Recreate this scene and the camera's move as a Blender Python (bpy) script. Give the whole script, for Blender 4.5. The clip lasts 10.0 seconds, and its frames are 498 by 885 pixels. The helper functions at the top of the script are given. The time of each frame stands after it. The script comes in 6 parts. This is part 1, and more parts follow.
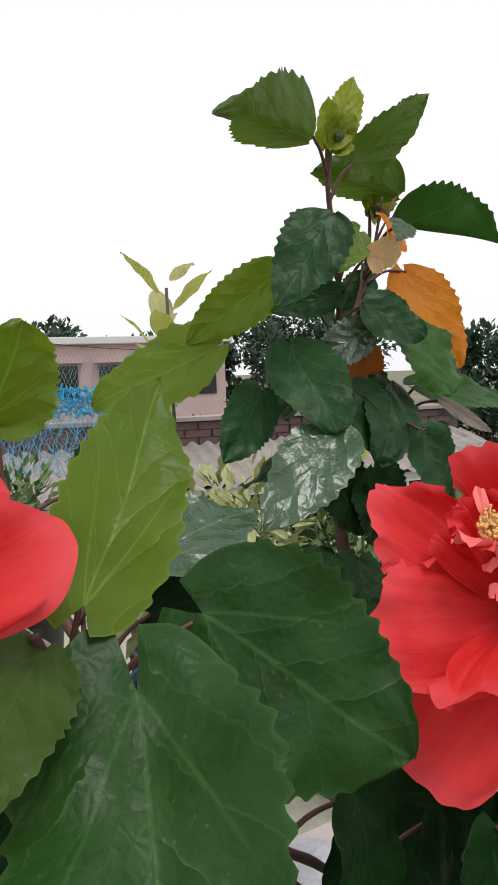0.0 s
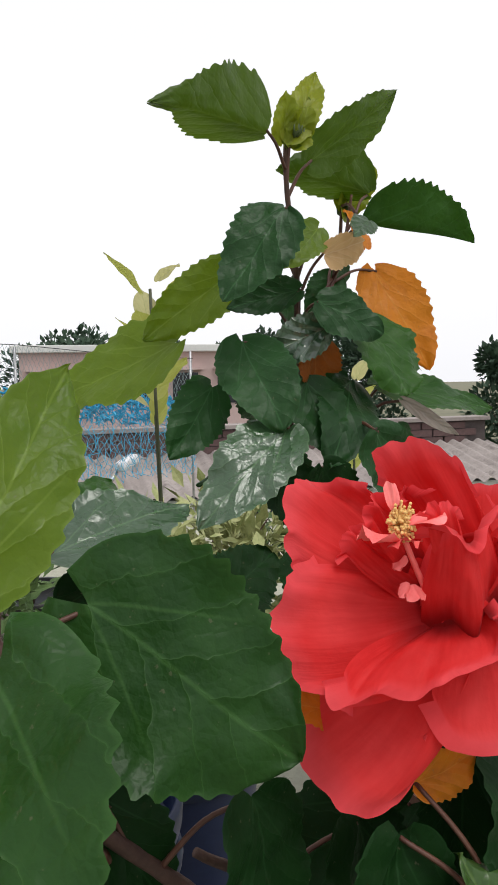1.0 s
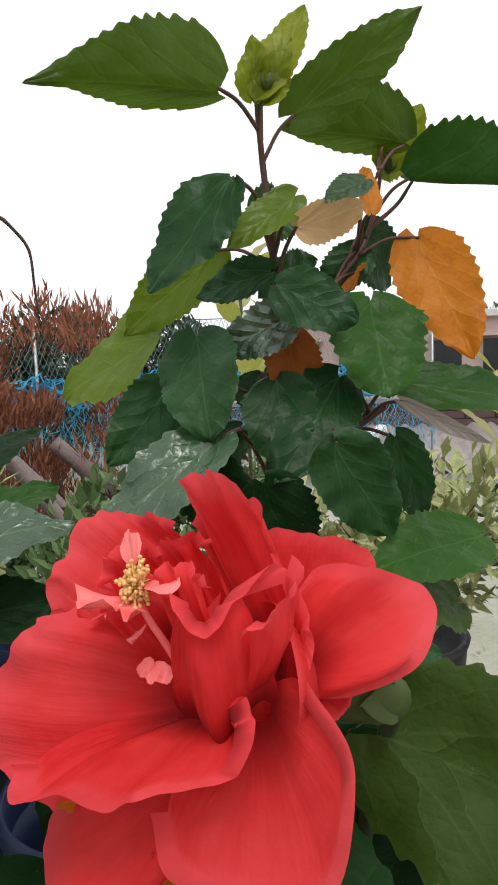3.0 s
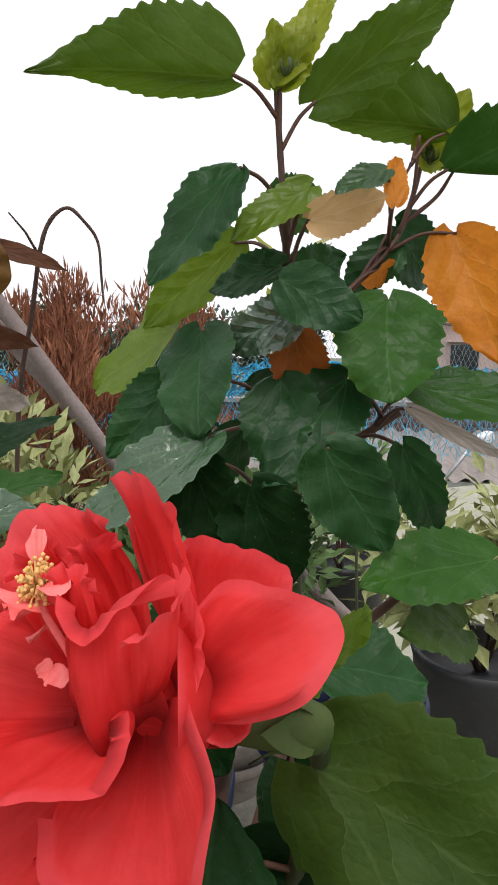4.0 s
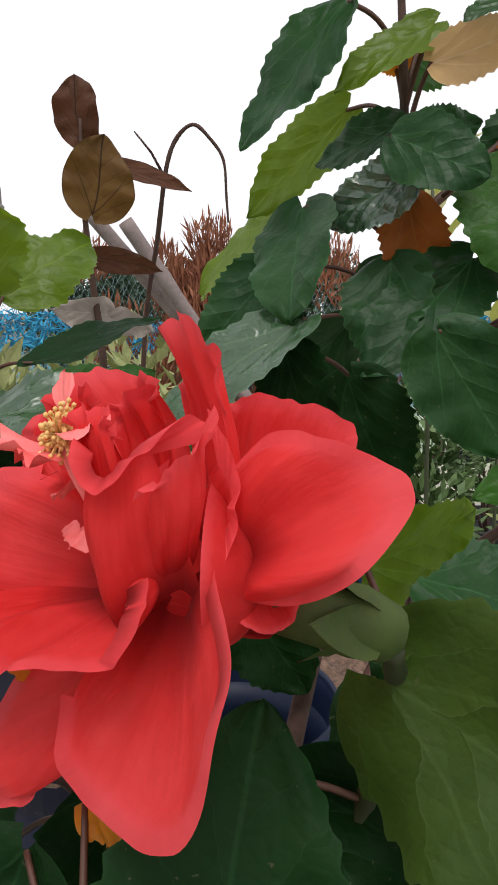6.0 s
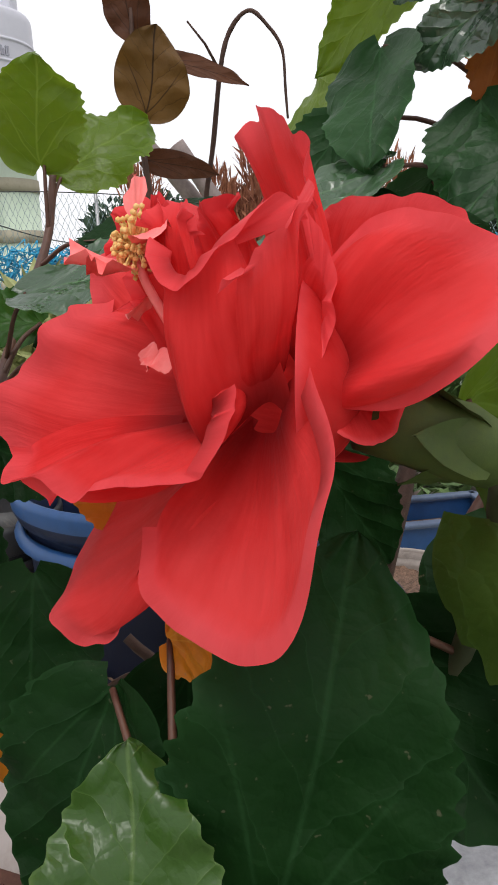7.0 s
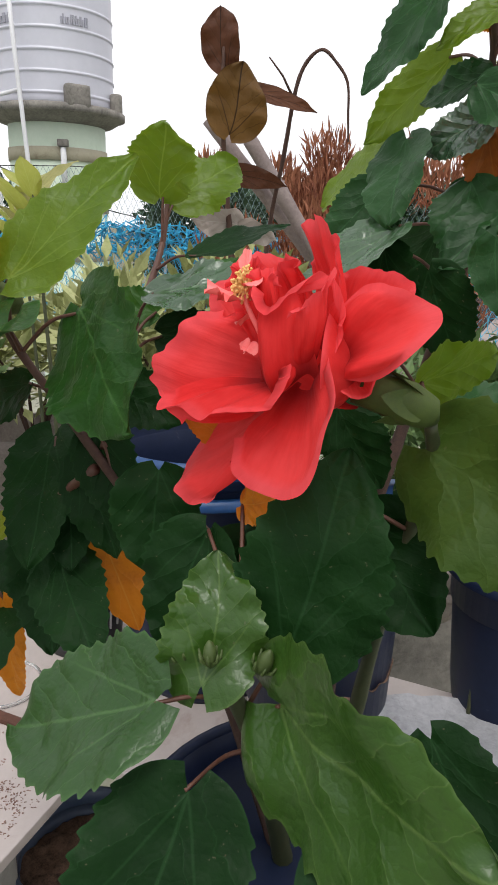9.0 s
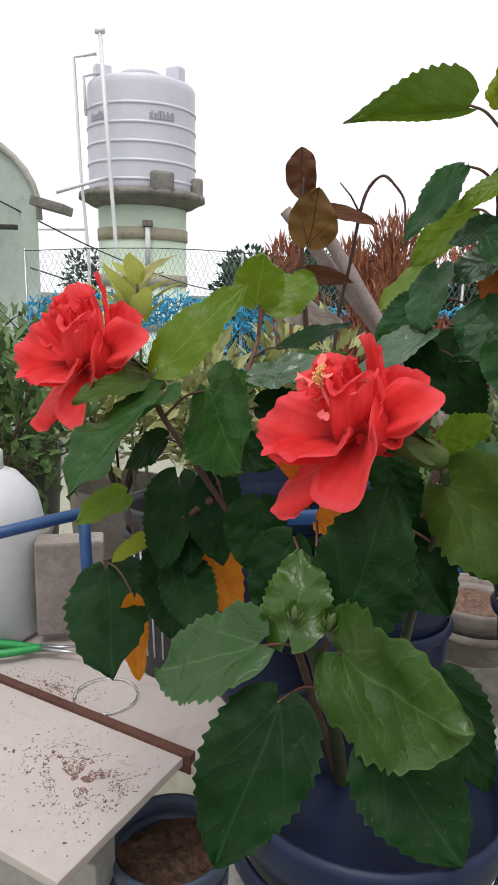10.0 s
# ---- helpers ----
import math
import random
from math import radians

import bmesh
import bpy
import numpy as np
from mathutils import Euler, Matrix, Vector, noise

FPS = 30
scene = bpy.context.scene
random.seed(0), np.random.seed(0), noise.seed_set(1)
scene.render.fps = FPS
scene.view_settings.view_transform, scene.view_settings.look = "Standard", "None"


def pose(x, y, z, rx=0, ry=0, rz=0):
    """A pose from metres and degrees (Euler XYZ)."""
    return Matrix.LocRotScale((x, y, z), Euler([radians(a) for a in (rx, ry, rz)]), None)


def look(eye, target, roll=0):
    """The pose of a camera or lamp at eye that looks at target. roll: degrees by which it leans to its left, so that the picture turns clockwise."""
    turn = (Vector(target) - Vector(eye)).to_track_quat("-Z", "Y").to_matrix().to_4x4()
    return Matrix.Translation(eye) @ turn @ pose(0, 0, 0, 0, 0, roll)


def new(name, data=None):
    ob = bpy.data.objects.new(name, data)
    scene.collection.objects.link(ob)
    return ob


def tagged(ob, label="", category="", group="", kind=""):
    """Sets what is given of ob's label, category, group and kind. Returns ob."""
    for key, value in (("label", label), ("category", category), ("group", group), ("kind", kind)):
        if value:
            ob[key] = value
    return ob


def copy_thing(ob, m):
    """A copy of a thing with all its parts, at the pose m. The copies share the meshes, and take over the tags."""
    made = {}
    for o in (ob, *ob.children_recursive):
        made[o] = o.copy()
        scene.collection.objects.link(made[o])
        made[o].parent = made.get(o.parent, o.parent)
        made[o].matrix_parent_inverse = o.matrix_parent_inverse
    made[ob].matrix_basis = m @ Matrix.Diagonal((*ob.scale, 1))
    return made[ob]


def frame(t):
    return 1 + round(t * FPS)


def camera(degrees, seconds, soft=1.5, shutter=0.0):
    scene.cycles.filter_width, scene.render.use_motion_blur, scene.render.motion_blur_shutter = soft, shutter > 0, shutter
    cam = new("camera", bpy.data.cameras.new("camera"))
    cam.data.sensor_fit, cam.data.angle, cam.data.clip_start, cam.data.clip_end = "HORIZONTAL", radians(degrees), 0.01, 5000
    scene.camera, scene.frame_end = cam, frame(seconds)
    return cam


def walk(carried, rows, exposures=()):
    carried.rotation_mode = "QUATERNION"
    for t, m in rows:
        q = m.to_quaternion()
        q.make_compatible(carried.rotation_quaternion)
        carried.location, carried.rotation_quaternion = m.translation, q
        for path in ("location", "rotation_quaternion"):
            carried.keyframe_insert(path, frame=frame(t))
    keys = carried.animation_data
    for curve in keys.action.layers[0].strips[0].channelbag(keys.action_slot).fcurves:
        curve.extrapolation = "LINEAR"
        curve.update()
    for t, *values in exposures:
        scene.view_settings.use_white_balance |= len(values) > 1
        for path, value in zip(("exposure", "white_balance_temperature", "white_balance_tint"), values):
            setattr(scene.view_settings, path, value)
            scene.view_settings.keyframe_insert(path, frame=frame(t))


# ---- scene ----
# ---- camera and walk ----
EYE = 1.32


def at(x, y, z, yaw, pitch, roll):
    """Camera pose from a place, a heading, a tilt and a lean in degrees."""
    a, b = radians(yaw), radians(pitch)
    ahead = Vector((-math.sin(a) * math.cos(b), math.cos(a) * math.cos(b), math.sin(b)))
    eye = Vector((x, y, z))
    return look(eye, eye + ahead, roll)


PATH = [
    (0.0, at(-0.2111, 0.3823, 1.3350, -58.72, -5.79, -1.74)),
    (0.5, at(-0.2055, 0.3717, 1.3211, -59.23, -4.14, -1.73)),
    (1.0, at(-0.1830, 0.3483, 1.3265, -56.51, -4.94, -1.05)),
    (1.5, at(-0.1570, 0.3313, 1.3325, -52.48, -6.09, -0.92)),
    (2.0, at(-0.1344, 0.3141, 1.3303, -48.88, -5.58, -1.27)),
    (2.5, at(-0.0970, 0.2838, 1.3309, -43.37, -6.11, 1.32)),
    (2.7, at(-0.0637, 0.2730, 1.3379, -38.40, -6.98, -0.55)),
    (3.8, at(-0.0049, 0.2549, 1.3375, -29.15, -6.62, -0.54)),
    (4.0, at(0.0163, 0.2493, 1.3379, -25.97, -7.23, 0.45)),
    (4.5, at(0.0349, 0.2505, 1.3394, -23.09, -8.03, 0.33)),
    (5.0, at(0.0463, 0.2507, 1.3298, -20.21, -7.14, 0.06)),
    (5.5, at(0.0488, 0.2579, 1.3217, -18.35, -7.21, 0.69)),
    (6.0, at(0.0482, 0.2698, 1.3045, -13.81, -10.75, 0.30)),
    (6.2, at(0.0471, 0.2792, 1.2896, -10.80, -11.92, -2.82)),
    (7.5, at(0.0290, 0.2762, 1.2737, -8.33, -17.05, -0.89)),
    (8.0, at(-0.0104, 0.2157, 1.2819, -13.30, -15.34, 0.55)),
    (8.5, at(0.0133, 0.1923, 1.2944, -10.96, -14.85, 2.73)),
    (9.0, at(0.0214, 0.1508, 1.2987, -5.23, -17.43, 1.71)),
    (9.5, at(0.0061, 0.0610, 1.3188, -0.42, -13.87, 1.17)),
    (10.0, at(0.0046, 0.0011, 1.3257, 0.75, -12.18, 1.31)),
]

cam = camera(40.0, 10.0, soft=1.7)
walk(cam, PATH, exposures=[(0.0, -0.05), (2.5, -0.03), (4.0, 0.06), (5.0, 0.10), (6.0, -0.02), (8.0, 0.04), (9.0, 0.16), (10.0, 0.10)])

# ---- world and light: bright overcast ----
world = bpy.data.worlds.new("overcast_sky")
scene.world = world
world.use_nodes = True
wn = world.node_tree
wn.nodes.clear()
sky = wn.nodes.new("ShaderNodeTexSky")
sky.sky_type = "NISHITA"
sky.sun_disc = False
sky.sun_elevation = radians(67)
sky.sun_rotation = radians(200)
sky.dust_density = 4.0
hsv = wn.nodes.new("ShaderNodeHueSaturation")
hsv.inputs["Saturation"].default_value = 0.12
veil = wn.nodes.new("ShaderNodeMix")
veil.data_type = "RGBA"
veil.inputs[0].default_value = 0.8
veil.inputs[7].default_value = (11.5, 11.5, 11.9, 1)
bgn = wn.nodes.new("ShaderNodeBackground")
bgn.inputs["Strength"].default_value = 0.106
wout = wn.nodes.new("ShaderNodeOutputWorld")
wn.links.new(sky.outputs[0], hsv.inputs["Color"])
wn.links.new(hsv.outputs[0], veil.inputs[6])
wn.links.new(veil.outputs[2], bgn.inputs["Color"])
wn.links.new(bgn.outputs[0], wout.inputs["Surface"])
sun_data = bpy.data.lights.new("sun", "SUN")
sun_data.energy = 1.5
sun_data.angle = radians(25)
sun_data.color = (1.0, 0.97, 0.92)
sun = new("sun", sun_data)
sun.matrix_world = look((0, 0, 20), (2.0, 8.0, 0))


# ---- materials ----
def nodes_of(name):
    m = bpy.data.materials.new(name)
    m.use_nodes = True
    nt = m.node_tree
    nt.nodes.clear()
    out = nt.nodes.new("ShaderNodeOutputMaterial")
    p = nt.nodes.new("ShaderNodeBsdfPrincipled")
    nt.links.new(p.outputs[0], out.inputs[0])
    return m, nt, p, out


def math_node(nt, op, a, b=None, c=None):
    n = nt.nodes.new("ShaderNodeMath")
    n.operation = op
    for i, v in enumerate((a, b, c)):
        if v is None:
            continue
        if isinstance(v, (int, float)):
            n.inputs[i].default_value = v
        else:
            nt.links.new(v, n.inputs[i])
    return n.outputs[0]


def mix_col(nt, fac, a, b):
    n = nt.nodes.new("ShaderNodeMix")
    n.data_type = "RGBA"
    if isinstance(fac, (int, float)):
        n.inputs[0].default_value = fac
    else:
        nt.links.new(fac, n.inputs[0])
    for i, v in ((6, a), (7, b)):
        if isinstance(v, tuple):
            n.inputs[i].default_value = (*v, 1)
        else:
            nt.links.new(v, n.inputs[i])
    return n.outputs[2]


def noise_of(nt, scale, detail=4.0, rough=0.6, coord="Object", dist=0.0):
    tc = nt.nodes.new("ShaderNodeTexCoord")
    n = nt.nodes.new("ShaderNodeTexNoise")
    n.inputs["Scale"].default_value = scale
    n.inputs["Detail"].default_value = detail
    n.inputs["Roughness"].default_value = rough
    n.inputs["Distortion"].default_value = dist
    nt.links.new(tc.outputs[coord], n.inputs["Vector"])
    return n.outputs["Fac"]


def ramp(nt, fac, lo, hi):
    n = nt.nodes.new("ShaderNodeMapRange")
    n.inputs[1].default_value, n.inputs[2].default_value = lo, hi
    nt.links.new(fac, n.inputs[0])
    return n.outputs[0]


def bump(nt, p, height, strength=0.3, dist=0.01):
    b = nt.nodes.new("ShaderNodeBump")
    b.inputs["Strength"].default_value = strength
    b.inputs["Distance"].default_value = dist
    nt.links.new(height, b.inputs["Height"])
    nt.links.new(b.outputs[0], p.inputs["Normal"])


def surface(name, a, b, rough=0.7, big=2.0, fine=40.0, relief=0.25, depth=0.004, metal=0.0, stain=None, stain_at=(0.55, 0.75)):
    """Two-tone material: broad patches, fine grain and, if given, stains."""
    m, nt, p, _ = nodes_of(name)
    f1 = noise_of(nt, big, 5)
    f2 = noise_of(nt, fine, 6, 0.7)
    both = math_node(nt, "MULTIPLY_ADD", f2, 0.45, math_node(nt, "MULTIPLY", f1, 0.55))
    col = mix_col(nt, ramp(nt, both, 0.36, 0.64), a, b)
    if stain:
        s = noise_of(nt, big * 2.7, 7, 0.75, dist=0.6)
        col = mix_col(nt, ramp(nt, s, *stain_at), col, stain)
    nt.links.new(col, p.inputs["Base Color"])
    p.inputs["Metallic"].default_value = metal
    r = math_node(nt, "MULTIPLY_ADD", f2, 0.25, rough - 0.12)
    nt.links.new(r, p.inputs["Roughness"])
    bump(nt, p, both, relief, depth)
    return m


def leaf_material(name, dark, light, vein, rough=0.4, through_light=0.25, mottle=0.0, mottle_col=(0.1, 0.05, 0.01), quilt=0.75, gloss=0.25, rib=0.54):
    """A leaf: midrib, side veins and fine net of veins, puckering between them, mottling, sheen and light that comes through."""
    m, nt, p, out = nodes_of(name)
    uvn = nt.nodes.new("ShaderNodeUVMap")
    sep = nt.nodes.new("ShaderNodeSeparateXYZ")
    nt.links.new(uvn.outputs[0], sep.inputs[0])
    u, v = sep.outputs[0], sep.outputs[1]
    info = nt.nodes.new("ShaderNodeObjectInfo")
    off = math_node(nt, "ABSOLUTE", math_node(nt, "SUBTRACT", u, 0.5))
    lean = math_node(nt, "MULTIPLY", math_node(nt, "POWER", off, 0.8), 0.8)
    wob = math_node(nt, "MULTIPLY", noise_of(nt, 45, 3), 0.22)
    side_no = math_node(nt, "MULTIPLY", math_node(nt, "GREATER_THAN", u, 0.5), 0.43)
    ph = math_node(nt, "FRACT", math_node(nt, "ADD", side_no, math_node(nt, "MULTIPLY", math_node(nt, "ADD", math_node(nt, "SUBTRACT", v, lean), wob), 4.6)))
    tri = math_node(nt, "ABSOLUTE", math_node(nt, "SUBTRACT", ph, 0.5))
    side = ramp(nt, tri, 0.035, 0.0)
    fork = math_node(nt, "MULTIPLY", ramp(nt, math_node(nt, "ABSOLUTE", math_node(nt, "SUBTRACT", math_node(nt, "ADD", off, math_node(nt, "MULTIPLY", noise_of(nt, 30, 2), 0.03)), math_node(nt, "MULTIPLY_ADD", v, 0.62, 0.012))), 0.013, 0.003), ramp(nt, v, 0.62, 0.35))
    mid = math_node(nt, "MAXIMUM", ramp(nt, off, 0.015, 0.005), math_node(nt, "MULTIPLY", fork, 0.85))
    tc = nt.nodes.new("ShaderNodeTexCoord")
    vor = nt.nodes.new("ShaderNodeTexVoronoi")
    vor.feature = "DISTANCE_TO_EDGE"
    vor.inputs["Scale"].default_value = 190
    nt.links.new(tc.outputs["Object"], vor.inputs["Vector"])
    cell = ramp(nt, vor.outputs["Distance"], 0.0, 0.25)
    veins = math_node(nt, "MAXIMUM", math_node(nt, "MULTIPLY", side, 0.6), mid)
    f = noise_of(nt, 22, 5, 0.65)
    f2 = noise_of(nt, 70, 5, 0.7)
    mixf = math_node(nt, "ADD", math_node(nt, "MULTIPLY", info.outputs["Random"], 0.4), math_node(nt, "ADD", math_node(nt, "MULTIPLY", f, 1.1), math_node(nt, "MULTIPLY_ADD", f2, 0.6, -0.6)))
    col = mix_col(nt, mixf, dark, light)
    if mottle:
        spots = ramp(nt, noise_of(nt, 90, 4, 0.7), 0.62 - mottle * 0.2, 0.72)
        col = mix_col(nt, math_node(nt, "MULTIPLY", spots, mottle), col, mottle_col)
    col = mix_col(nt, math_node(nt, "MULTIPLY", veins, rib), col, vein)
    edge = nt.nodes.new("ShaderNodeUVMap")
    edge.uv_map = "rim"
    es = nt.nodes.new("ShaderNodeSeparateXYZ")
    nt.links.new(edge.outputs[0], es.inputs[0])
    col = mix_col(nt, math_node(nt, "MULTIPLY", ramp(nt, es.outputs[0], 0.93, 1.0), 0.4), col, vein)
    specks = ramp(nt, noise_of(nt, 420, 2, 0.5), 0.70, 0.76)
    col = mix_col(nt, math_node(nt, "MULTIPLY", specks, 0.35), col, (0.16, 0.14, 0.09))
    nt.links.new(col, p.inputs["Base Color"])
    rr = math_node(nt, "MULTIPLY_ADD", noise_of(nt, 60, 4), 0.3, rough - 0.15)
    nt.links.new(rr, p.inputs["Roughness"])
    p.inputs["Specular IOR Level"].default_value = gloss
    pucker = math_node(nt, "MULTIPLY", math_node(nt, "POWER", tri, 0.5), quilt)
    h = math_node(nt, "ADD", pucker, math_node(nt, "ADD", math_node(nt, "MULTIPLY", cell, 0.16 * quilt), math_node(nt, "MULTIPLY", noise_of(nt, 80, 4), 0.9)))
    bump(nt, p, h, 0.45, 0.0022)
    tr = nt.nodes.new("ShaderNodeBsdfTranslucent")
    warm = mix_col(nt, 0.5, col, light)
    nt.links.new(warm, tr.inputs["Color"])
    ms = nt.nodes.new("ShaderNodeMixShader")
    ms.inputs[0].default_value = through_light
    nt.links.new(p.outputs[0], ms.inputs[1])
    nt.links.new(tr.outputs[0], ms.inputs[2])
    nt.links.new(ms.outputs[0], out.inputs[0])
    return m


# near-black green: shade within and low in the bush, put into the leaf colour
LEAF_SHADED = leaf_material("leaf_shaded", (0.0035, 0.016, 0.004), (0.010, 0.041, 0.008), (0.018, 0.058, 0.018), rough=0.5, through_light=0.15, gloss=0.09)
LEAF_DEEP = leaf_material("leaf_deep", (0.009, 0.04, 0.007), (0.027, 0.088, 0.012), (0.05, 0.13, 0.03), rough=0.40, through_light=0.18, gloss=0.22)
LEAF_MID = leaf_material("leaf_mid", (0.014, 0.056, 0.007), (0.04, 0.118, 0.012), (0.06, 0.15, 0.035), through_light=0.22, gloss=0.17)
LEAF_DULL = leaf_material("leaf_dull", (0.026, 0.060, 0.007), (0.058, 0.104, 0.013), (0.07, 0.12, 0.028), rough=0.5, through_light=0.25, gloss=0.22)
LEAF_TENDER = leaf_material("leaf_tender", (0.16, 0.22, 0.008), (0.3, 0.33, 0.02), (0.3, 0.36, 0.06), through_light=0.45)
LEAF_LIGHT = leaf_material("leaf_light", (0.06, 0.13, 0.005), (0.13, 0.205, 0.01), (0.16, 0.26, 0.04), through_light=0.45)
# lit copy of the leaf green: brightness on the top leaves is in its colour
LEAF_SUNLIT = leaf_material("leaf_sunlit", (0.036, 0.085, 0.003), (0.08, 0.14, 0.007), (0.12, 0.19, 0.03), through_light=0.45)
LEAF_BRIGHT = leaf_material("leaf_fresh", (0.020, 0.062, 0.008), (0.048, 0.112, 0.013), (0.12, 0.2, 0.05), rough=0.34, through_light=0.25, gloss=0.5, quilt=0.8)
LEAF_GLOSS = leaf_material("leaf_waxy", (0.009, 0.040, 0.007), (0.027, 0.08, 0.013), (0.08, 0.17, 0.05), rough=0.36, through_light=0.2, gloss=0.42, quilt=0.7)
LEAF_SHINY = leaf_material("leaf_dark_waxy", (0.007, 0.034, 0.008), (0.020, 0.078, 0.016), (0.04, 0.12, 0.04), rough=0.44, through_light=0.16, gloss=0.22, quilt=0.6)
LEAF_WET = leaf_material("leaf_sheen", (0.013, 0.05, 0.016), (0.036, 0.095, 0.03), (0.09, 0.19, 0.07), rough=0.30, through_light=0.15, gloss=0.9, quilt=0.9)
LEAF_LIME = leaf_material("leaf_lime", (0.3, 0.36, 0.05), (0.5, 0.5, 0.14), (0.5, 0.55, 0.2), through_light=0.45)
LEAF_YOUNG = leaf_material("leaf_young", (0.078, 0.150, 0.006), (0.17, 0.25, 0.014), (0.22, 0.32, 0.05), rough=0.38, through_light=0.42, gloss=0.3)
LEAF_SILVER = leaf_material("leaf_glossy", (0.025, 0.06, 0.03), (0.06, 0.115, 0.055), (0.12, 0.2, 0.1), rough=0.24, through_light=0.08, gloss=1.0, quilt=1.4)
LEAF_ORANGE = leaf_material("leaf_yellowed", (0.5, 0.14, 0.007), (0.66, 0.235, 0.015), (0.60, 0.26, 0.04), rough=0.5, through_light=0.35, mottle=0.5, mottle_col=(0.3, 0.07, 0.01))
LEAF_RUST = leaf_material("leaf_rusty", (0.19, 0.05, 0.008), (0.34, 0.1, 0.016), (0.3, 0.12, 0.03), rough=0.5, through_light=0.35, mottle=0.5, mottle_col=(0.12, 0.03, 0.01))
LEAF_PALE = leaf_material("leaf_bleached", (0.6, 0.36, 0.14), (0.75, 0.5, 0.28), (0.8, 0.6, 0.4), rough=0.5, through_light=0.35)
LEAF_BROWN = leaf_material("leaf_brown", (0.06, 0.02, 0.01), (0.13, 0.05, 0.022), (0.015, 0.006, 0.004), rough=0.6, through_light=0.3, rib=0.95, mottle=0.4, mottle_col=(0.03, 0.02, 0.01))
LEAF_OLIVE = leaf_material("leaf_olive_brown", (0.085, 0.045, 0.011), (0.17, 0.085, 0.02), (0.012, 0.005, 0.002), rough=0.55, through_light=0.35, rib=1.0)
LEAF_GREY = leaf_material("leaf_dead_grey", (0.3, 0.25, 0.22), (0.42, 0.37, 0.33), (0.5, 0.45, 0.4), rough=0.8, through_light=0.15)
LEAF_CREAM = leaf_material("leaf_cream", (0.4, 0.38, 0.14), (0.55, 0.52, 0.26), (0.2, 0.28, 0.08), through_light=0.4, mottle=0.4, mottle_col=(0.08, 0.16, 0.03))


def petal_material():
    """Red petal: fine lengthwise veins, deep red towards the throat, paler rim as a painted highlight, light that comes
    through.
    """
    m, nt, p, out = nodes_of("petal_red")
    uvn = nt.nodes.new("ShaderNodeUVMap")
    sep = nt.nodes.new("ShaderNodeSeparateXYZ")
    nt.links.new(uvn.outputs[0], sep.inputs[0])
    u, v = sep.outputs[0], sep.outputs[1]
    wv = nt.nodes.new("ShaderNodeTexNoise")
    cm = nt.nodes.new("ShaderNodeCombineXYZ")
    nt.links.new(math_node(nt, "MULTIPLY", u, 16), cm.inputs[0])
    nt.links.new(math_node(nt, "MULTIPLY", v, 2.2), cm.inputs[1])
    nt.links.new(cm.outputs[0], wv.inputs["Vector"])
    wv.inputs["Scale"].default_value = 1.0
    wv.inputs["Detail"].default_value = 3
    streak = wv.outputs["Fac"]
    deep = ramp(nt, v, 0.32, 0.03)
    f = noise_of(nt, 22, 4, 0.55)
    col = mix_col(nt, ramp(nt, math_node(nt, "MULTIPLY_ADD", streak, 0.34, math_node(nt, "MULTIPLY", f, 0.66)), 0.3, 0.68), (0.62, 0.010, 0.010), (0.88, 0.060, 0.062))
    col = mix_col(nt, math_node(nt, "MULTIPLY", deep, 0.85), col, (0.2, 0.002, 0.004))
    # pinker towards the rim: highlight on the petal edge mixed into the colour
    rim = ramp(nt, math_node(nt, "ADD", v, math_node(nt, "MULTIPLY", f, 0.25)), 0.94, 1.22)
    col = mix_col(nt, math_node(nt, "MULTIPLY", rim, 0.42), col, (0.97, 0.17, 0.21))
    nt.links.new(col, p.inputs["Base Color"])
    p.inputs["Roughness"].default_value = 0.55
    p.inputs["Specular IOR Level"].default_value = 0.16
    p.inputs["Sheen Weight"].default_value = 0.05
    p.inputs["Sheen Tint"].default_value = (1.0, 0.5, 0.55, 1)
    fine = nt.nodes.new("ShaderNodeTexNoise")
    cf = nt.nodes.new("ShaderNodeCombineXYZ")
    nt.links.new(math_node(nt, "MULTIPLY", u, 55), cf.inputs[0])
    nt.links.new(math_node(nt, "MULTIPLY", v, 4.0), cf.inputs[1])
    nt.links.new(cf.outputs[0], fine.inputs["Vector"])
    fine.inputs["Scale"].default_value = 1.0
    fine.inputs["Detail"].default_value = 3
    h = math_node(nt, "ADD", math_node(nt, "ADD", math_node(nt, "MULTIPLY", streak, 1.0), math_node(nt, "MULTIPLY", fine.outputs["Fac"], 0.5)), noise_of(nt, 90, 4))
    bump(nt, p, h, 0.2, 0.003)
    tr = nt.nodes.new("ShaderNodeBsdfTranslucent")
    nt.links.new(col, tr.inputs["Color"])
    ms = nt.nodes.new("ShaderNodeMixShader")
    ms.inputs[0].default_value = 0.40
    nt.links.new(p.outputs[0], ms.inputs[1])
    nt.links.new(tr.outputs[0], ms.inputs[2])
    nt.links.new(ms.outputs[0], out.inputs[0])
    return m


PETAL = petal_material()
PETAL_PALE = surface("petaloid_pink", (0.82, 0.09, 0.09), (0.91, 0.22, 0.21), 0.5, 30, 120, 0.1)
POLLEN = surface("pollen_yellow", (0.72, 0.42, 0.12), (0.82, 0.56, 0.24), 0.8, 200, 900, 0.5, 0.001)
STEM_GREEN = surface("stem_green", (0.03, 0.042, 0.015), (0.062, 0.066, 0.028), 0.6, 40, 300, 0.3, 0.001)
STEM_RED = surface("stem_reddish", (0.06, 0.02, 0.014), (0.11, 0.045, 0.025), 0.55, 40, 300, 0.3, 0.001)
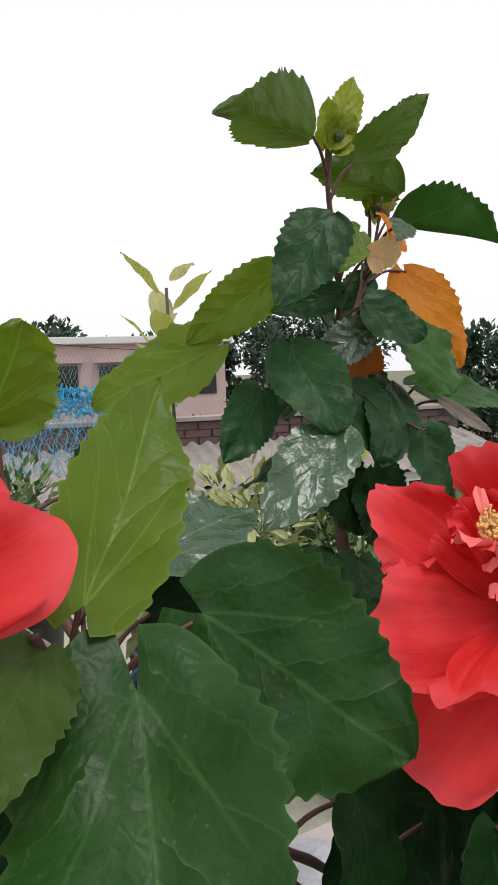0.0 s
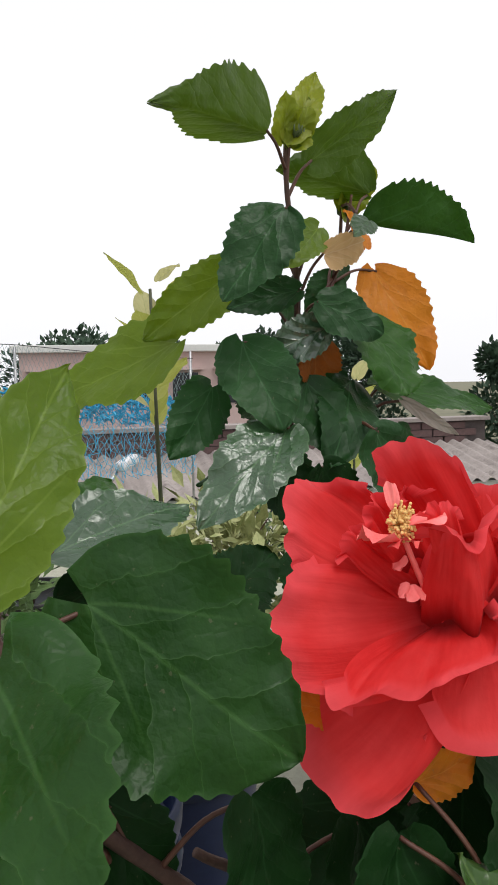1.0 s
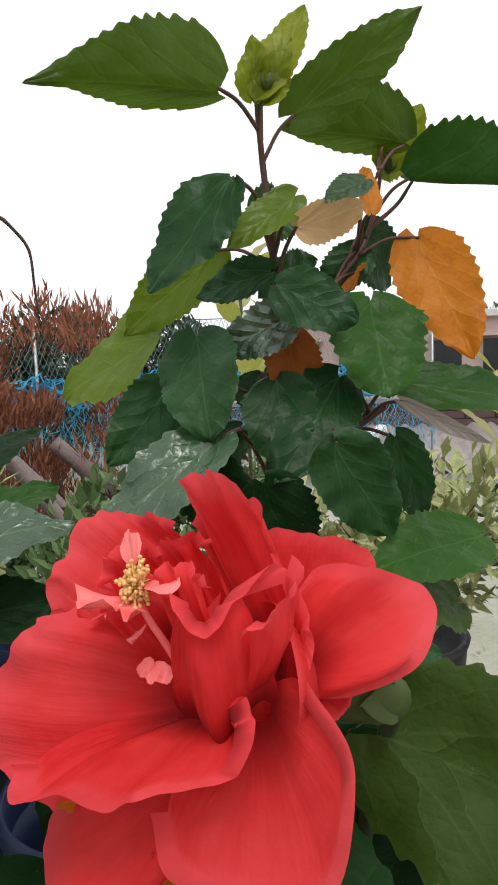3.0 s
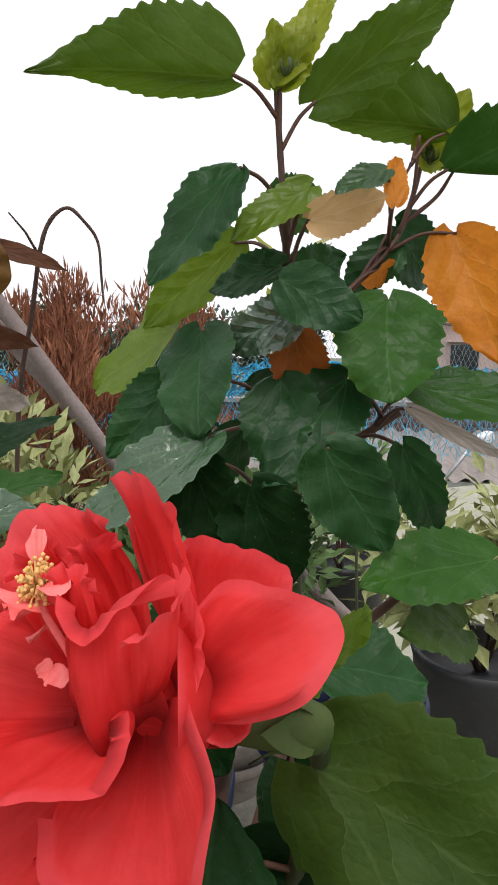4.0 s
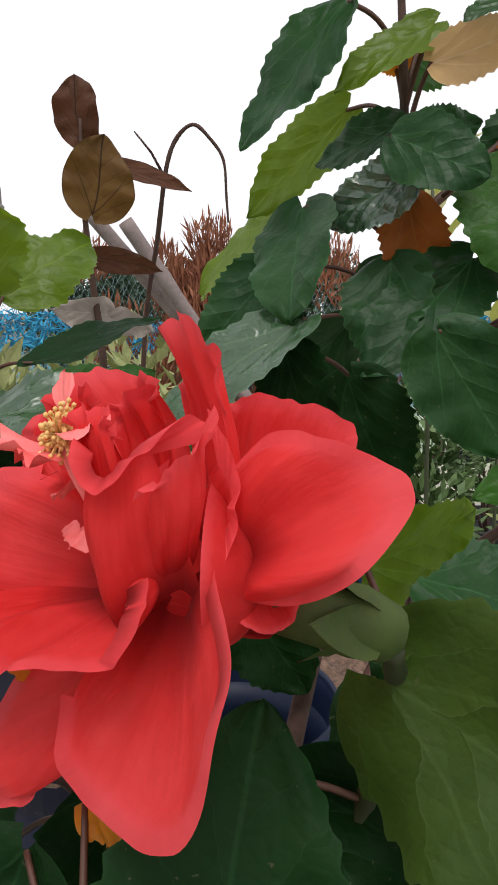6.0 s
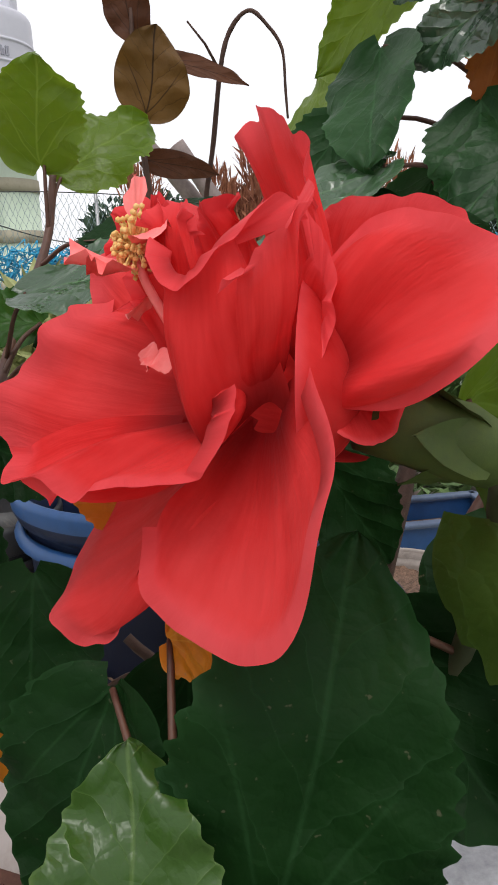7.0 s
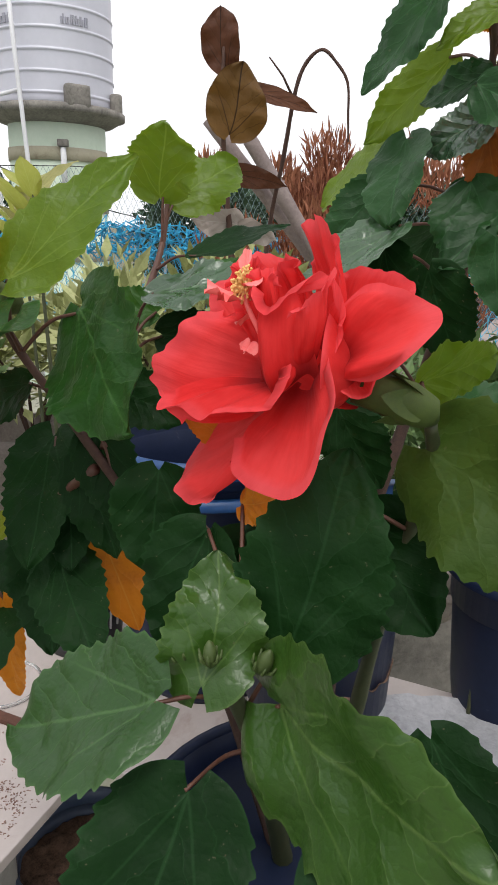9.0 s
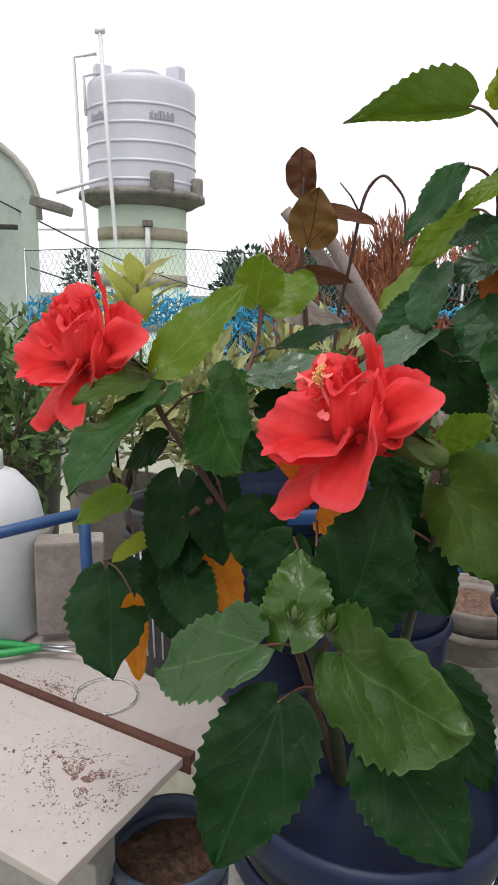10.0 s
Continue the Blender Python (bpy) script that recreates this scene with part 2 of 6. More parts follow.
BARK = surface("bark_brown", (0.04, 0.019, 0.014), (0.095, 0.05, 0.036), 0.85, 30, 260, 0.6, 0.002)
BUD = surface("bud_green", (0.03, 0.055, 0.011), (0.07, 0.1, 0.024), 0.55, 40, 300, 0.3, 0.001)
POT_NAVY = surface("plastic_navy", (0.007, 0.012, 0.034), (0.012, 0.02, 0.052), 0.42, 6, 90, 0.12, 0.002, stain=(0.12, 0.12, 0.13), stain_at=(0.64, 0.8))
POT_NAVY.node_tree.nodes["Principled BSDF"].inputs["Specular IOR Level"].default_value = 0.22
POT_SLATE = surface("plastic_slate_blue", (0.05, 0.075, 0.13), (0.08, 0.11, 0.18), 0.45, 6, 90, 0.12, 0.002, stain=(0.2, 0.2, 0.2), stain_at=(0.62, 0.8))
POT_BLUE = surface("plastic_blue", (0.008, 0.045, 0.14), (0.014, 0.065, 0.2), 0.4, 6, 90, 0.12, 0.002, stain=(0.25, 0.25, 0.27), stain_at=(0.66, 0.82))
POT_BLACK = surface("plastic_black", (0.012, 0.012, 0.015), (0.03, 0.03, 0.034), 0.5, 6, 90, 0.15, 0.002, stain=(0.1, 0.09, 0.08))
SOIL = surface("soil_dark", (0.035, 0.02, 0.014), (0.24, 0.145, 0.10), 0.95, 90, 420, 0.6, 0.003)
BOARD = surface("board_white", (0.40, 0.345, 0.325), (0.47, 0.415, 0.395), 0.55, 3, 60, 0.08, 0.001, stain=(0.3, 0.22, 0.18), stain_at=(0.56, 0.8))
RUST = surface("rusty_steel", (0.05, 0.02, 0.014), (0.14, 0.06, 0.04), 0.8, 15, 150, 0.5, 0.002, metal=0.2)
CONCRETE = surface("concrete_grey", (0.3, 0.29, 0.27), (0.42, 0.41, 0.38), 0.9, 5, 70, 0.5, 0.004, stain=(0.16, 0.15, 0.13))
SLAB_DARK = surface("slab_weathered", (0.12, 0.11, 0.1), (0.3, 0.28, 0.25), 0.9, 3, 30, 0.5, 0.01, stain=(0.06, 0.055, 0.05))
TANK_WHITE = surface("tank_white", (0.52, 0.52, 0.59), (0.58, 0.58, 0.65), 0.4, 0.7, 12, 0.05, 0.004, stain=(0.55, 0.55, 0.6), stain_at=(0.6, 0.9))
TANK_INK = surface("tank_lettering", (0.3, 0.3, 0.36), (0.4, 0.4, 0.45), 0.6, 4, 40, 0.05)
PALE_GREEN = surface("paint_pale_green", (0.55, 0.66, 0.52), (0.64, 0.73, 0.6), 0.8, 1.2, 18, 0.15, 0.006, stain=(0.36, 0.4, 0.32), stain_at=(0.62, 0.9))
GREY_GREEN = surface("paint_grey_green", (0.36, 0.42, 0.38), (0.46, 0.52, 0.47), 0.85, 1.2, 18, 0.2, 0.006, stain=(0.22, 0.24, 0.2))
BAND = surface("paint_beige_band", (0.36, 0.33, 0.24), (0.45, 0.41, 0.31), 0.85, 2, 20, 0.2, 0.006, stain=(0.24, 0.2, 0.14))
PIPE_WHITE = surface("pvc_white", (0.6, 0.6, 0.62), (0.7, 0.7, 0.72), 0.45, 4, 60, 0.08)
NET_BLUE = surface("net_blue", (0.025, 0.30, 0.52), (0.05, 0.43, 0.66), 0.6, 4, 60, 0.1)
NET_GREY = surface("net_wire", (0.16, 0.24, 0.25), (0.24, 0.32, 0.33), 0.6, 4, 60, 0.1)
BAMBOO = surface("bamboo_weathered", (0.17, 0.13, 0.125), (0.31, 0.25, 0.235), 0.8, 5, 90, 0.4, 0.004, stain=(0.13, 0.09, 0.08))
TWIG_DRY = surface("dry_foliage", (0.17, 0.045, 0.022), (0.34, 0.14, 0.07), 0.85, 12, 120, 0.3)
TREE_LEAF = surface("tree_foliage", (0.018, 0.045, 0.026), (0.05, 0.095, 0.05), 0.7, 2, 30, 0.2)
SHRUB_LEAF = surface("shrub_foliage", (0.05, 0.1, 0.03), (0.11, 0.18, 0.05), 0.6, 10, 60, 0.2)
SHRUB_CREAM = surface("shrub_variegated", (0.2, 0.24, 0.07), (0.42, 0.42, 0.2), 0.6, 14, 70, 0.2)
FLOOR_MAT = surface("roof_floor", (0.26, 0.26, 0.2), (0.4, 0.39, 0.31), 0.9, 1.6, 25, 0.5, 0.01, stain=(0.07, 0.07, 0.05), stain_at=(0.58, 0.68))
GROUND_MAT = surface("ground_far", (0.1, 0.11, 0.06), (0.2, 0.18, 0.12), 0.95, 0.06, 1.0, 0.3, 0.05)
BRICK_DARK = surface("brick_dark", (0.07, 0.04, 0.04), (0.14, 0.085, 0.08), 0.9, 1.5, 20, 0.5, 0.01, stain=(0.03, 0.025, 0.025))
MORTAR = surface("mortar_dark", (0.05, 0.04, 0.04), (0.1, 0.08, 0.075), 0.95, 3, 40, 0.4)
ROOF_SHEET = surface("cement_sheet", (0.2, 0.17, 0.16), (0.34, 0.3, 0.28), 0.85, 1, 15, 0.3, 0.01, stain=(0.1, 0.08, 0.075))
PINK_WALL = surface("paint_pink", (0.5, 0.36, 0.34), (0.58, 0.44, 0.41), 0.85, 0.3, 5, 0.2, 0.01)
WHITE_WALL = surface("paint_white", (0.6, 0.6, 0.58), (0.7, 0.7, 0.68), 0.85, 0.6, 10, 0.15)
GLASS_DARK = surface("window_dark", (0.012, 0.014, 0.018), (0.03, 0.034, 0.04), 0.15, 1, 10, 0.02)
CLEAR = bpy.data.materials.new("clear_plastic")
CLEAR.use_nodes = True
for key, val in (("Base Color", (0.9, 0.92, 0.92, 1)), ("Roughness", 0.12), ("Transmission Weight", 0.95), ("IOR", 1.4)):
    CLEAR.node_tree.nodes["Principled BSDF"].inputs[key].default_value = val
CAN_WHITE = surface("can_white", (0.48, 0.49, 0.51), (0.56, 0.57, 0.59), 0.45, 5, 60, 0.08, 0.002, stain=(0.45, 0.44, 0.42))
SHEET_WHITE = surface("sheet_white", (0.28, 0.28, 0.3), (0.5, 0.5, 0.52), 0.5, 14, 120, 0.4, 0.004, stain=(0.16, 0.14, 0.13), stain_at=(0.6, 0.78))
GREEN_GRIP = surface("grip_green", (0.01, 0.22, 0.05), (0.02, 0.3, 0.07), 0.45, 20, 100, 0.05)
STEEL = surface("steel_dull", (0.3, 0.3, 0.31), (0.45, 0.45, 0.46), 0.4, 20, 200, 0.1, metal=0.9)
CABLE = surface("cable_black", (0.012, 0.012, 0.012), (0.03, 0.03, 0.03), 0.6, 20, 100, 0.1)
TERRACOTTA = surface("pot_grey_clay", (0.18, 0.15, 0.135), (0.31, 0.27, 0.245), 0.85, 9, 80, 0.4, 0.003, stain=(0.1, 0.075, 0.065))

DUST = surface("soil_dust", (0.13, 0.065, 0.05), (0.34, 0.22, 0.18), 0.95, 60, 400, 0.6, 0.002)

CALYX = surface("calyx_olive", (0.03, 0.055, 0.007), (0.065, 0.095, 0.014), 0.75, 40, 300, 0.3, 0.001)


# ---- builders ----
def V(x, y, z):
    """A place given from the level of the eye."""
    return Vector((x, y, z + EYE))


def thing(name, base, label, category, group="", kind=""):
    ob = new(name)
    ob.location = base
    ob.empty_display_size = 0.05
    ob["base"] = list(base)
    return tagged(ob, label, category, group, kind)


def part(name, bm, material, parent=None, label="", smooth=True):
    me = bpy.data.meshes.new(name)
    bm.to_mesh(me)
    bm.free()
    me.materials.append(material)
    if smooth:
        me.polygons.foreach_set("use_smooth", [True] * len(me.polygons))
    ob = new(name, me)
    if parent is not None:
        ob.parent = parent
        if parent.type == "EMPTY":
            ob.matrix_parent_inverse = Matrix.Translation(-Vector(parent["base"]))
    if label:
        ob["label"] = label
    return ob


def solo(name, bm, material, label, category, group="", kind="", smooth=True):
    return tagged(part(name, bm, material, None, "", smooth), label, category, group, kind)


def curve_points(pts, n):
    """A smooth line through a few places."""
    pts = [Vector(p) for p in pts]
    ext = [2 * pts[0] - pts[1]] + pts + [2 * pts[-1] - pts[-2]]
    out = []
    for i in range(len(pts) - 1):
        a, b, c, d = ext[i : i + 4]
        for k in range(n):
            t = k / n
            out.append(0.5 * (2 * b + (c - a) * t + (2 * a - 5 * b + 4 * c - d) * t * t + (3 * b - a - 3 * c + d) * t**3))
    return out + [pts[-1]]


def tube(bm, pts, r0, r1=None, sides=8, lumps=0.0, cap=True, swell=None):
    """A round bar along a line, from one radius to another."""
    r1 = r0 if r1 is None else r1
    rings, prev = [], None
    for i, p in enumerate(pts):
        d = (pts[min(i + 1, len(pts) - 1)] - pts[max(i - 1, 0)]).normalized()
        ref = prev if prev is not None else (Vector((0, 0, 1)) if abs(d.z) < 0.9 else Vector((1, 0, 0)))
        x = d.cross(ref).normalized()
        y = x.cross(d).normalized()
        prev = y
        r = r0 + (r1 - r0) * i / max(1, len(pts) - 1)
        r *= 1 + lumps * (noise.noise(p * 90))
        r *= swell(i) if swell else 1
        rings.append([bm.verts.new(p + r * (math.cos(a) * x + math.sin(a) * y)) for a in [2 * math.pi * k / sides for k in range(sides)]])
    for a, b in zip(rings, rings[1:]):
        for k in range(sides):
            bm.faces.new((a[k], a[(k + 1) % sides], b[(k + 1) % sides], b[k]))
    if cap:
        bm.faces.new(rings[0][::-1])
        bm.faces.new(rings[-1])


def box(bm, c, size, rot=None, bevel=0.0):
    m = Matrix.Translation(c) @ (rot.to_4x4() if rot is not None else Matrix.Identity(4)) @ Matrix.Diagonal((*size, 1))
    got = bmesh.ops.create_cube(bm, size=1, matrix=m)
    if bevel:
        edges = list({e for v in got["verts"] for e in v.link_edges})
        bmesh.ops.bevel(bm, geom=edges, offset=bevel, segments=2, affect="EDGES", profile=0.6)


def lathe(bm, c, profile, seg=40, wob=0.0, cap=True):
    """A turned shape: rows of (radius, height) about an upright axis."""
    rings = []
    for r, z in profile:
        rings.append([bm.verts.new(Vector(c) + Vector((r * (1 + wob * math.sin(3 * a)) * math.cos(a), r * math.sin(a), z))) for a in [2 * math.pi * k / seg for k in range(seg)]])
    for a, b in zip(rings, rings[1:]):
        for k in range(seg):
            bm.faces.new((a[k], a[(k + 1) % seg], b[(k + 1) % seg], b[k]))
    if cap:
        bm.faces.new(rings[0][::-1])
        bm.faces.new(rings[-1])


def blade(bm, b, t, s, half=None, teeth=10, fold=0.25, back=None, droop=0.15, wave=0.06, lobe=0.1, peak=0.62, depth=0.14, rows=56, cols=6, seed=0, taper=0.1, blunt=0.0):
    """A leaf blade from its base to its tip; s lies at its edge and gives its plane and half its width.
    fold: slope of the half on the side of s; back: degrees by which the other half is folded, upwards if positive."""
    b, t, s = Vector(b), Vector(t), Vector(s)
    y = t - b
    ln = y.length
    y.normalize()
    x = (s - b) - (s - b).dot(y) * y
    w = half if half else x.length
    x.normalize()
    z = x.cross(y)
    if z.dot(Vector((-0.2, -0.6, 0.75))) < 0:
        z = -z
    uvl = bm.loops.layers.uv.verify()
    uvr = bm.loops.layers.uv.get("rim") or bm.loops.layers.uv.new("rim")
    rims = {}
    rnd = random.Random(seed)
    ph1, ph2, ph3 = rnd.uniform(0, 6), rnd.uniform(0, 6), rnd.uniform(0.85, 1.15)
    a1 = math.atan(fold)
    a2 = a1 if back is None else radians(back)
    grid, uvs = [], {}
    for i in range(rows + 1):
        v = i / rows
        h = math.sin(math.pi * min(1, max(0.004, v)) ** peak) ** 0.64 * (1 - 0.1 * v) * min(1.0, 0.35 + 4.2 * (1 - v)) * (1 - v * v) ** taper + 0.004
        if blunt:
            h = (1 - blunt) * h + blunt * math.sqrt(max(0.0, 1 - (2 * v**0.8 - 1) ** 2)) * 0.95
        saw = (v * teeth * ph3) % 1.0
        tooth = depth * (math.sin(math.pi * saw**2.2) - 0.45) * (1 if 0.1 < v < 0.98 else 0)
        row = []
        for j in range(-cols, cols + 1):
            u = j / cols
            q = abs(u) ** 0.9
            ang = a1 * (1 - 0.3 * abs(u)) if u >= 0 or back is None else a2
            reach = q * h * w * (1 + tooth * abs(u) ** 4)
            px = reach * math.cos(ang) * (1 if u >= 0 else -1)
            py = v * ln - lobe * ln * (1 - v) ** 5 * abs(u)
            pz = reach * math.sin(ang)
            pz += -droop * ln * (v - 0.15) * abs(v - 0.15) + droop * ln * 0.72 * max(0, v - 0.15)
            pz += wave * w * abs(u) ** 1.6 * (math.sin(v * 9 + ph1 + (2 if u > 0 else 0)) + 0.5 * math.sin(v * 21 + ph2 * (1 if u > 0 else 2)))
            px += wave * 0.6 * w * math.sin(v * 4 + ph2) * (1 - v * 0.3)
            pz += 0.10 * w * noise.noise(Vector((u * 1.6 + ph1 * 9, v * 3.2, ph2 * 5))) + 0.05 * w * noise.noise(Vector((u * 4 + ph2 * 9, v * 8, ph1 * 5)))
            vert = bm.verts.new(b + px * x + py * y + pz * z)
            uvs[vert] = (0.5 + 0.5 * (q if u >= 0 else -q) * h, v)
            rims[vert] = (abs(u), v)
            row.append(vert)
        grid.append(row)
    for i in range(rows):
        for j in range(2 * cols):
            f = bm.faces.new((grid[i][j], grid[i][j + 1], grid[i + 1][j + 1], grid[i + 1][j]))
            for lp in f.loops:
                lp[uvl].uv = uvs[lp.vert]
                lp[uvr].uv = rims[lp.vert]


def petal(bm, b, t, s, bend=0.2, ruffle=0.12, cup=0.3, rows=26, cols=16, seed=0, wide=0.62, notch=0.05, neck=0.22):
    """A petal, narrow at its base and broad, ruffled and uneven at its rim."""
    b, t, s = Vector(b), Vector(t), Vector(s)
    y = t - b
    ln = y.length
    y.normalize()
    x = (s - b) - (s - b).dot(y) * y
    w = x.length
    x.normalize()
    z = x.cross(y)
    uvl = bm.loops.layers.uv.verify()
    rnd = random.Random(seed)
    ph = [rnd.uniform(0, 6.28) for _ in range(6)]
    grid, uvs = [], {}
    for i in range(rows + 1):
        v = i / rows
        row = []
        for j in range(-cols, cols + 1):
            u = j / cols
            rim = math.sqrt(max(0.0, 1 - abs(u) ** 3.0 * 0.9))
            h = neck + (1 - neck) * math.sin(min(1, v / wide) * math.pi / 2) ** 1.2
            px = u * h * w * (1 + 0.05 * math.sin(v * 7 + ph[4]))
            py = v * ln * (0.42 + 0.58 * rim - notch * math.exp(-((u - 0.25) * 4) ** 2) + v * v * (0.03 * math.sin(u * 5 + ph[3]) + 0.014 * math.sin(u * 13 + ph[5])))
            pz = cup * w * h * u * u - bend * ln * v * v + bend * ln * 0.5 * v
            pz += ruffle * w * v**2.0 * (math.sin(u * 5 + ph[0]) * 0.8 + 0.5 * math.sin(u * 11 + ph[1] + v * 3) + 0.3 * v * v * math.sin(u * 17 + ph[2] + v * 2))
            pz += 0.05 * w * math.sin(u * 9 + ph[5] + 2 * v) * min(1, v * 2)
            vert = bm.verts.new(b + px * x + py * y + pz * z)
            uvs[vert] = (0.5 + 0.5 * u, v)
            row.append(vert)
        grid.append(row)
    for i in range(rows):
        for j in range(2 * cols):
            f = bm.faces.new((grid[i][j], grid[i][j + 1], grid[i + 1][j + 1], grid[i + 1][j]))
            for lp in f.loops:
                lp[uvl].uv = uvs[lp.vert]


def fan(bm, base, rim, belly=(0, 0, 0), ruffle=0.05, spread=0.75, neck=0.12, rows=24, cols=64, seed=0, frill=1.0):
    """A petal that opens from its base to a rim drawn through a few places; belly pushes its middle out."""
    base, belly = Vector(base), Vector(belly)
    line = curve_points(rim, 12)
    n = len(line) - 1
    pick = [line[min(n, round(k * n / cols))] if cols < n else line[0] for k in range(cols + 1)]
    for k in range(cols + 1):
        q = k * n / cols
        j = min(int(q), n - 1)
        pick[k] = line[j].lerp(line[j + 1], q - j)
    mid = sum(pick, Vector()) / len(pick)
    ln = (mid - base).length
    up = (mid - base).cross(pick[-1] - pick[0]).normalized()
    out = (mid - base).normalized()
    uvl = bm.loops.layers.uv.verify()
    rnd = random.Random(seed)
    ph = [rnd.uniform(0, 6.28) for _ in range(6)]
    grid, uvs = [], {}
    for i in range(rows + 1):
        v = i / rows
        g = neck * (1 - v) + (1 - neck) * math.sin(v * math.pi / 2) ** spread
        g = min(1.0, g) if v < 1 else 1.0
        row = []
        for k in range(cols + 1):
            u = k / cols
            p = base + (mid - base) * v + (pick[k] - mid) * g
            c = 2 * u - 1
            p += belly * math.sin(math.pi * min(1, v * 0.92)) * (1 - 0.4 * c * c)
            wavy = 0.55 * math.sin(u * 9 + ph[0]) + 0.4 * math.sin(u * 19 + ph[1] + v) + 0.24 * v**3 * math.sin(u * 33 + ph[2] + 2 * v)
            p += up * (ruffle * ln * wavy * v**2.4)
            p += up * (0.045 * ln * noise.noise(Vector((u * 5 + ph[3] * 3, v * 3, ph[4]))) * min(1, 3 * v))
            p += up * (0.010 * ln * math.sin(u * 38 + 3 * noise.noise(Vector((u * 4, v, ph[1]))) + ph[0]) * noise.noise(Vector((u * 6, 1.5 * v, ph[2]))) * min(1, 2 * v))
            nib = 0.5 * math.sin(u * 23 + ph[3]) + 0.4 * math.sin(u * 47 + ph[4]) + 0.3 * math.sin(u * 12 + ph[5]) + 0.3 * math.sin(u * 71 + ph[1])
            p += out * (0.028 * frill * ln * nib * v**6)
            vert = bm.verts.new(p)
            uvs[vert] = (u, v)
            row.append(vert)
        grid.append(row)
    for i in range(rows):
        for k in range(cols):
            f = bm.faces.new((grid[i][k], grid[i][k + 1], grid[i + 1][k + 1], grid[i + 1][k]))
            for lp in f.loops:
                lp[uvl].uv = uvs[lp.vert]


# ---- structure: roof terrace, ground, horizon ----
def sheet(bm, x0, x1, y0, y1, z, nx=1, ny=1, rough=0.0):
    rows = [[bm.verts.new((x0 + (x1 - x0) * i / nx, y0 + (y1 - y0) * j / ny, z + rough * noise.noise(Vector((i * 0.37, j * 0.41, 3))))) for i in range(nx + 1)] for j in range(ny + 1)]
    for j in range(ny):
        for i in range(nx):
            bm.faces.new((rows[j][i], rows[j][i + 1], rows[j + 1][i + 1], rows[j + 1][i]))


bm = bmesh.new()
sheet(bm, -2500, 2500, -2500, 2500, -6.5)
solo("ground", bm, GROUND_MAT, "hazy olive and brown ground far below the terrace", "ground", kind="structure")
bm = bmesh.new()
box(bm, (1.0, 1.6, -0.125), (9.0, 8.0, 0.25))
solo("floor", bm, FLOOR_MAT, "weathered grey-green concrete terrace floor with dark stains", "floor", kind="structure", smooth=False)
bm = bmesh.new()
box(bm, (1.0, 1.6, -3.4), (8.6, 7.6, 6.26))
solo("wall_house", bm, PALE_GREEN, "pale green painted house wall under the terrace", "wall", kind="structure", smooth=False)


# added wall out of view behind the camera; it dims light on near faces
bm = bmesh.new()
box(bm, (1.0, -2.25, 0.5), (8.8, 0.2, 1.0))
solo("wall_unseen", bm, PALE_GREEN, "pale green unseen parapet wall, added to hold back light from behind", "wall", kind="structure", smooth=False)


# ---- the hibiscus ----
hib = thing("hibiscus_plant", V(0.075, 0.40, -0.30), "bushy potted hibiscus with glossy toothed leaves and double red blooms", "plant")
STEMS = []


def branch(pts, r0, r1, material, sides=9, n=8, name="branch"):
    line = curve_points([V(*p) for p in pts], n)
    STEMS.extend(line)
    bm = bmesh.new()
    tube(bm, line, r0, r1, sides, 0.25)
    return part(name, bm, material, hib)


branch([(0.085, 0.41, -0.33), (0.10, 0.46, -0.22), (0.15, 0.53, -0.12), (0.186, 0.563, -0.04), (0.188, 0.558, 0.02), (0.185, 0.555, 0.068), (0.183, 0.560, 0.123), (0.179, 0.558, 0.155)], 0.0046, 0.0011, BARK)
branch([(0.188, 0.558, 0.02), (0.225, 0.563, 0.05), (0.262, 0.566, 0.085), (0.284, 0.572, 0.135)], 0.0022, 0.0012, STEM_RED)
branch([(0.188, 0.56, -0.01), (0.21, 0.54, -0.025), (0.235, 0.525, -0.01)], 0.003, 0.002, STEM_RED)
branch([(0.07, 0.41, -0.33), (0.02, 0.48, -0.21), (-0.04, 0.52, -0.13), (-0.070, 0.530, -0.090), (-0.086, 0.530, -0.056)], 0.0036, 0.0020, BARK)
branch([(-0.025, 0.515, -0.14), (-0.015, 0.59, -0.09), (0.001, 0.645, -0.04), (0.006, 0.664, -0.004)], 0.003, 0.0018, STEM_RED)
branch([(-0.03, 0.51, -0.15), (-0.09, 0.57, -0.21), (-0.138, 0.612, -0.245)], 0.003, 0.002, STEM_RED)
branch([(0.07, 0.41, -0.33), (0.055, 0.40, -0.25), (0.040, 0.388, -0.205), (0.042, 0.388, -0.190)], 0.005, 0.003, STEM_GREEN)
branch([(0.09, 0.42, -0.33), (0.11, 0.43, -0.21), (0.126, 0.425, -0.125), (0.119, 0.410, -0.095)], 0.004, 0.0028, STEM_GREEN)
branch([(0.11, 0.46, -0.20), (0.17, 0.50, -0.13), (0.235, 0.50, -0.085)], 0.0035, 0.002, STEM_RED)
branch([(0.080, 0.410, -0.300), (0.062, 0.500, -0.225), (0.030, 0.520, -0.190)], 0.0030, 0.0020, BARK)
branch([(0.262, 0.566, 0.085), (0.268, 0.562, 0.108), (0.266, 0.556, 0.136)], 0.0014, 0.0009, STEM_RED)
branch([(0.266, 0.567, 0.092), (0.282, 0.560, 0.106), (0.285, 0.550, 0.118)], 0.0014, 0.0009, STEM_RED)
branch([(0.255, 0.566, 0.076), (0.250, 0.556, 0.100), (0.256, 0.548, 0.120)], 0.0013, 0.0008, STEM_RED)
N_LEAF = [0]


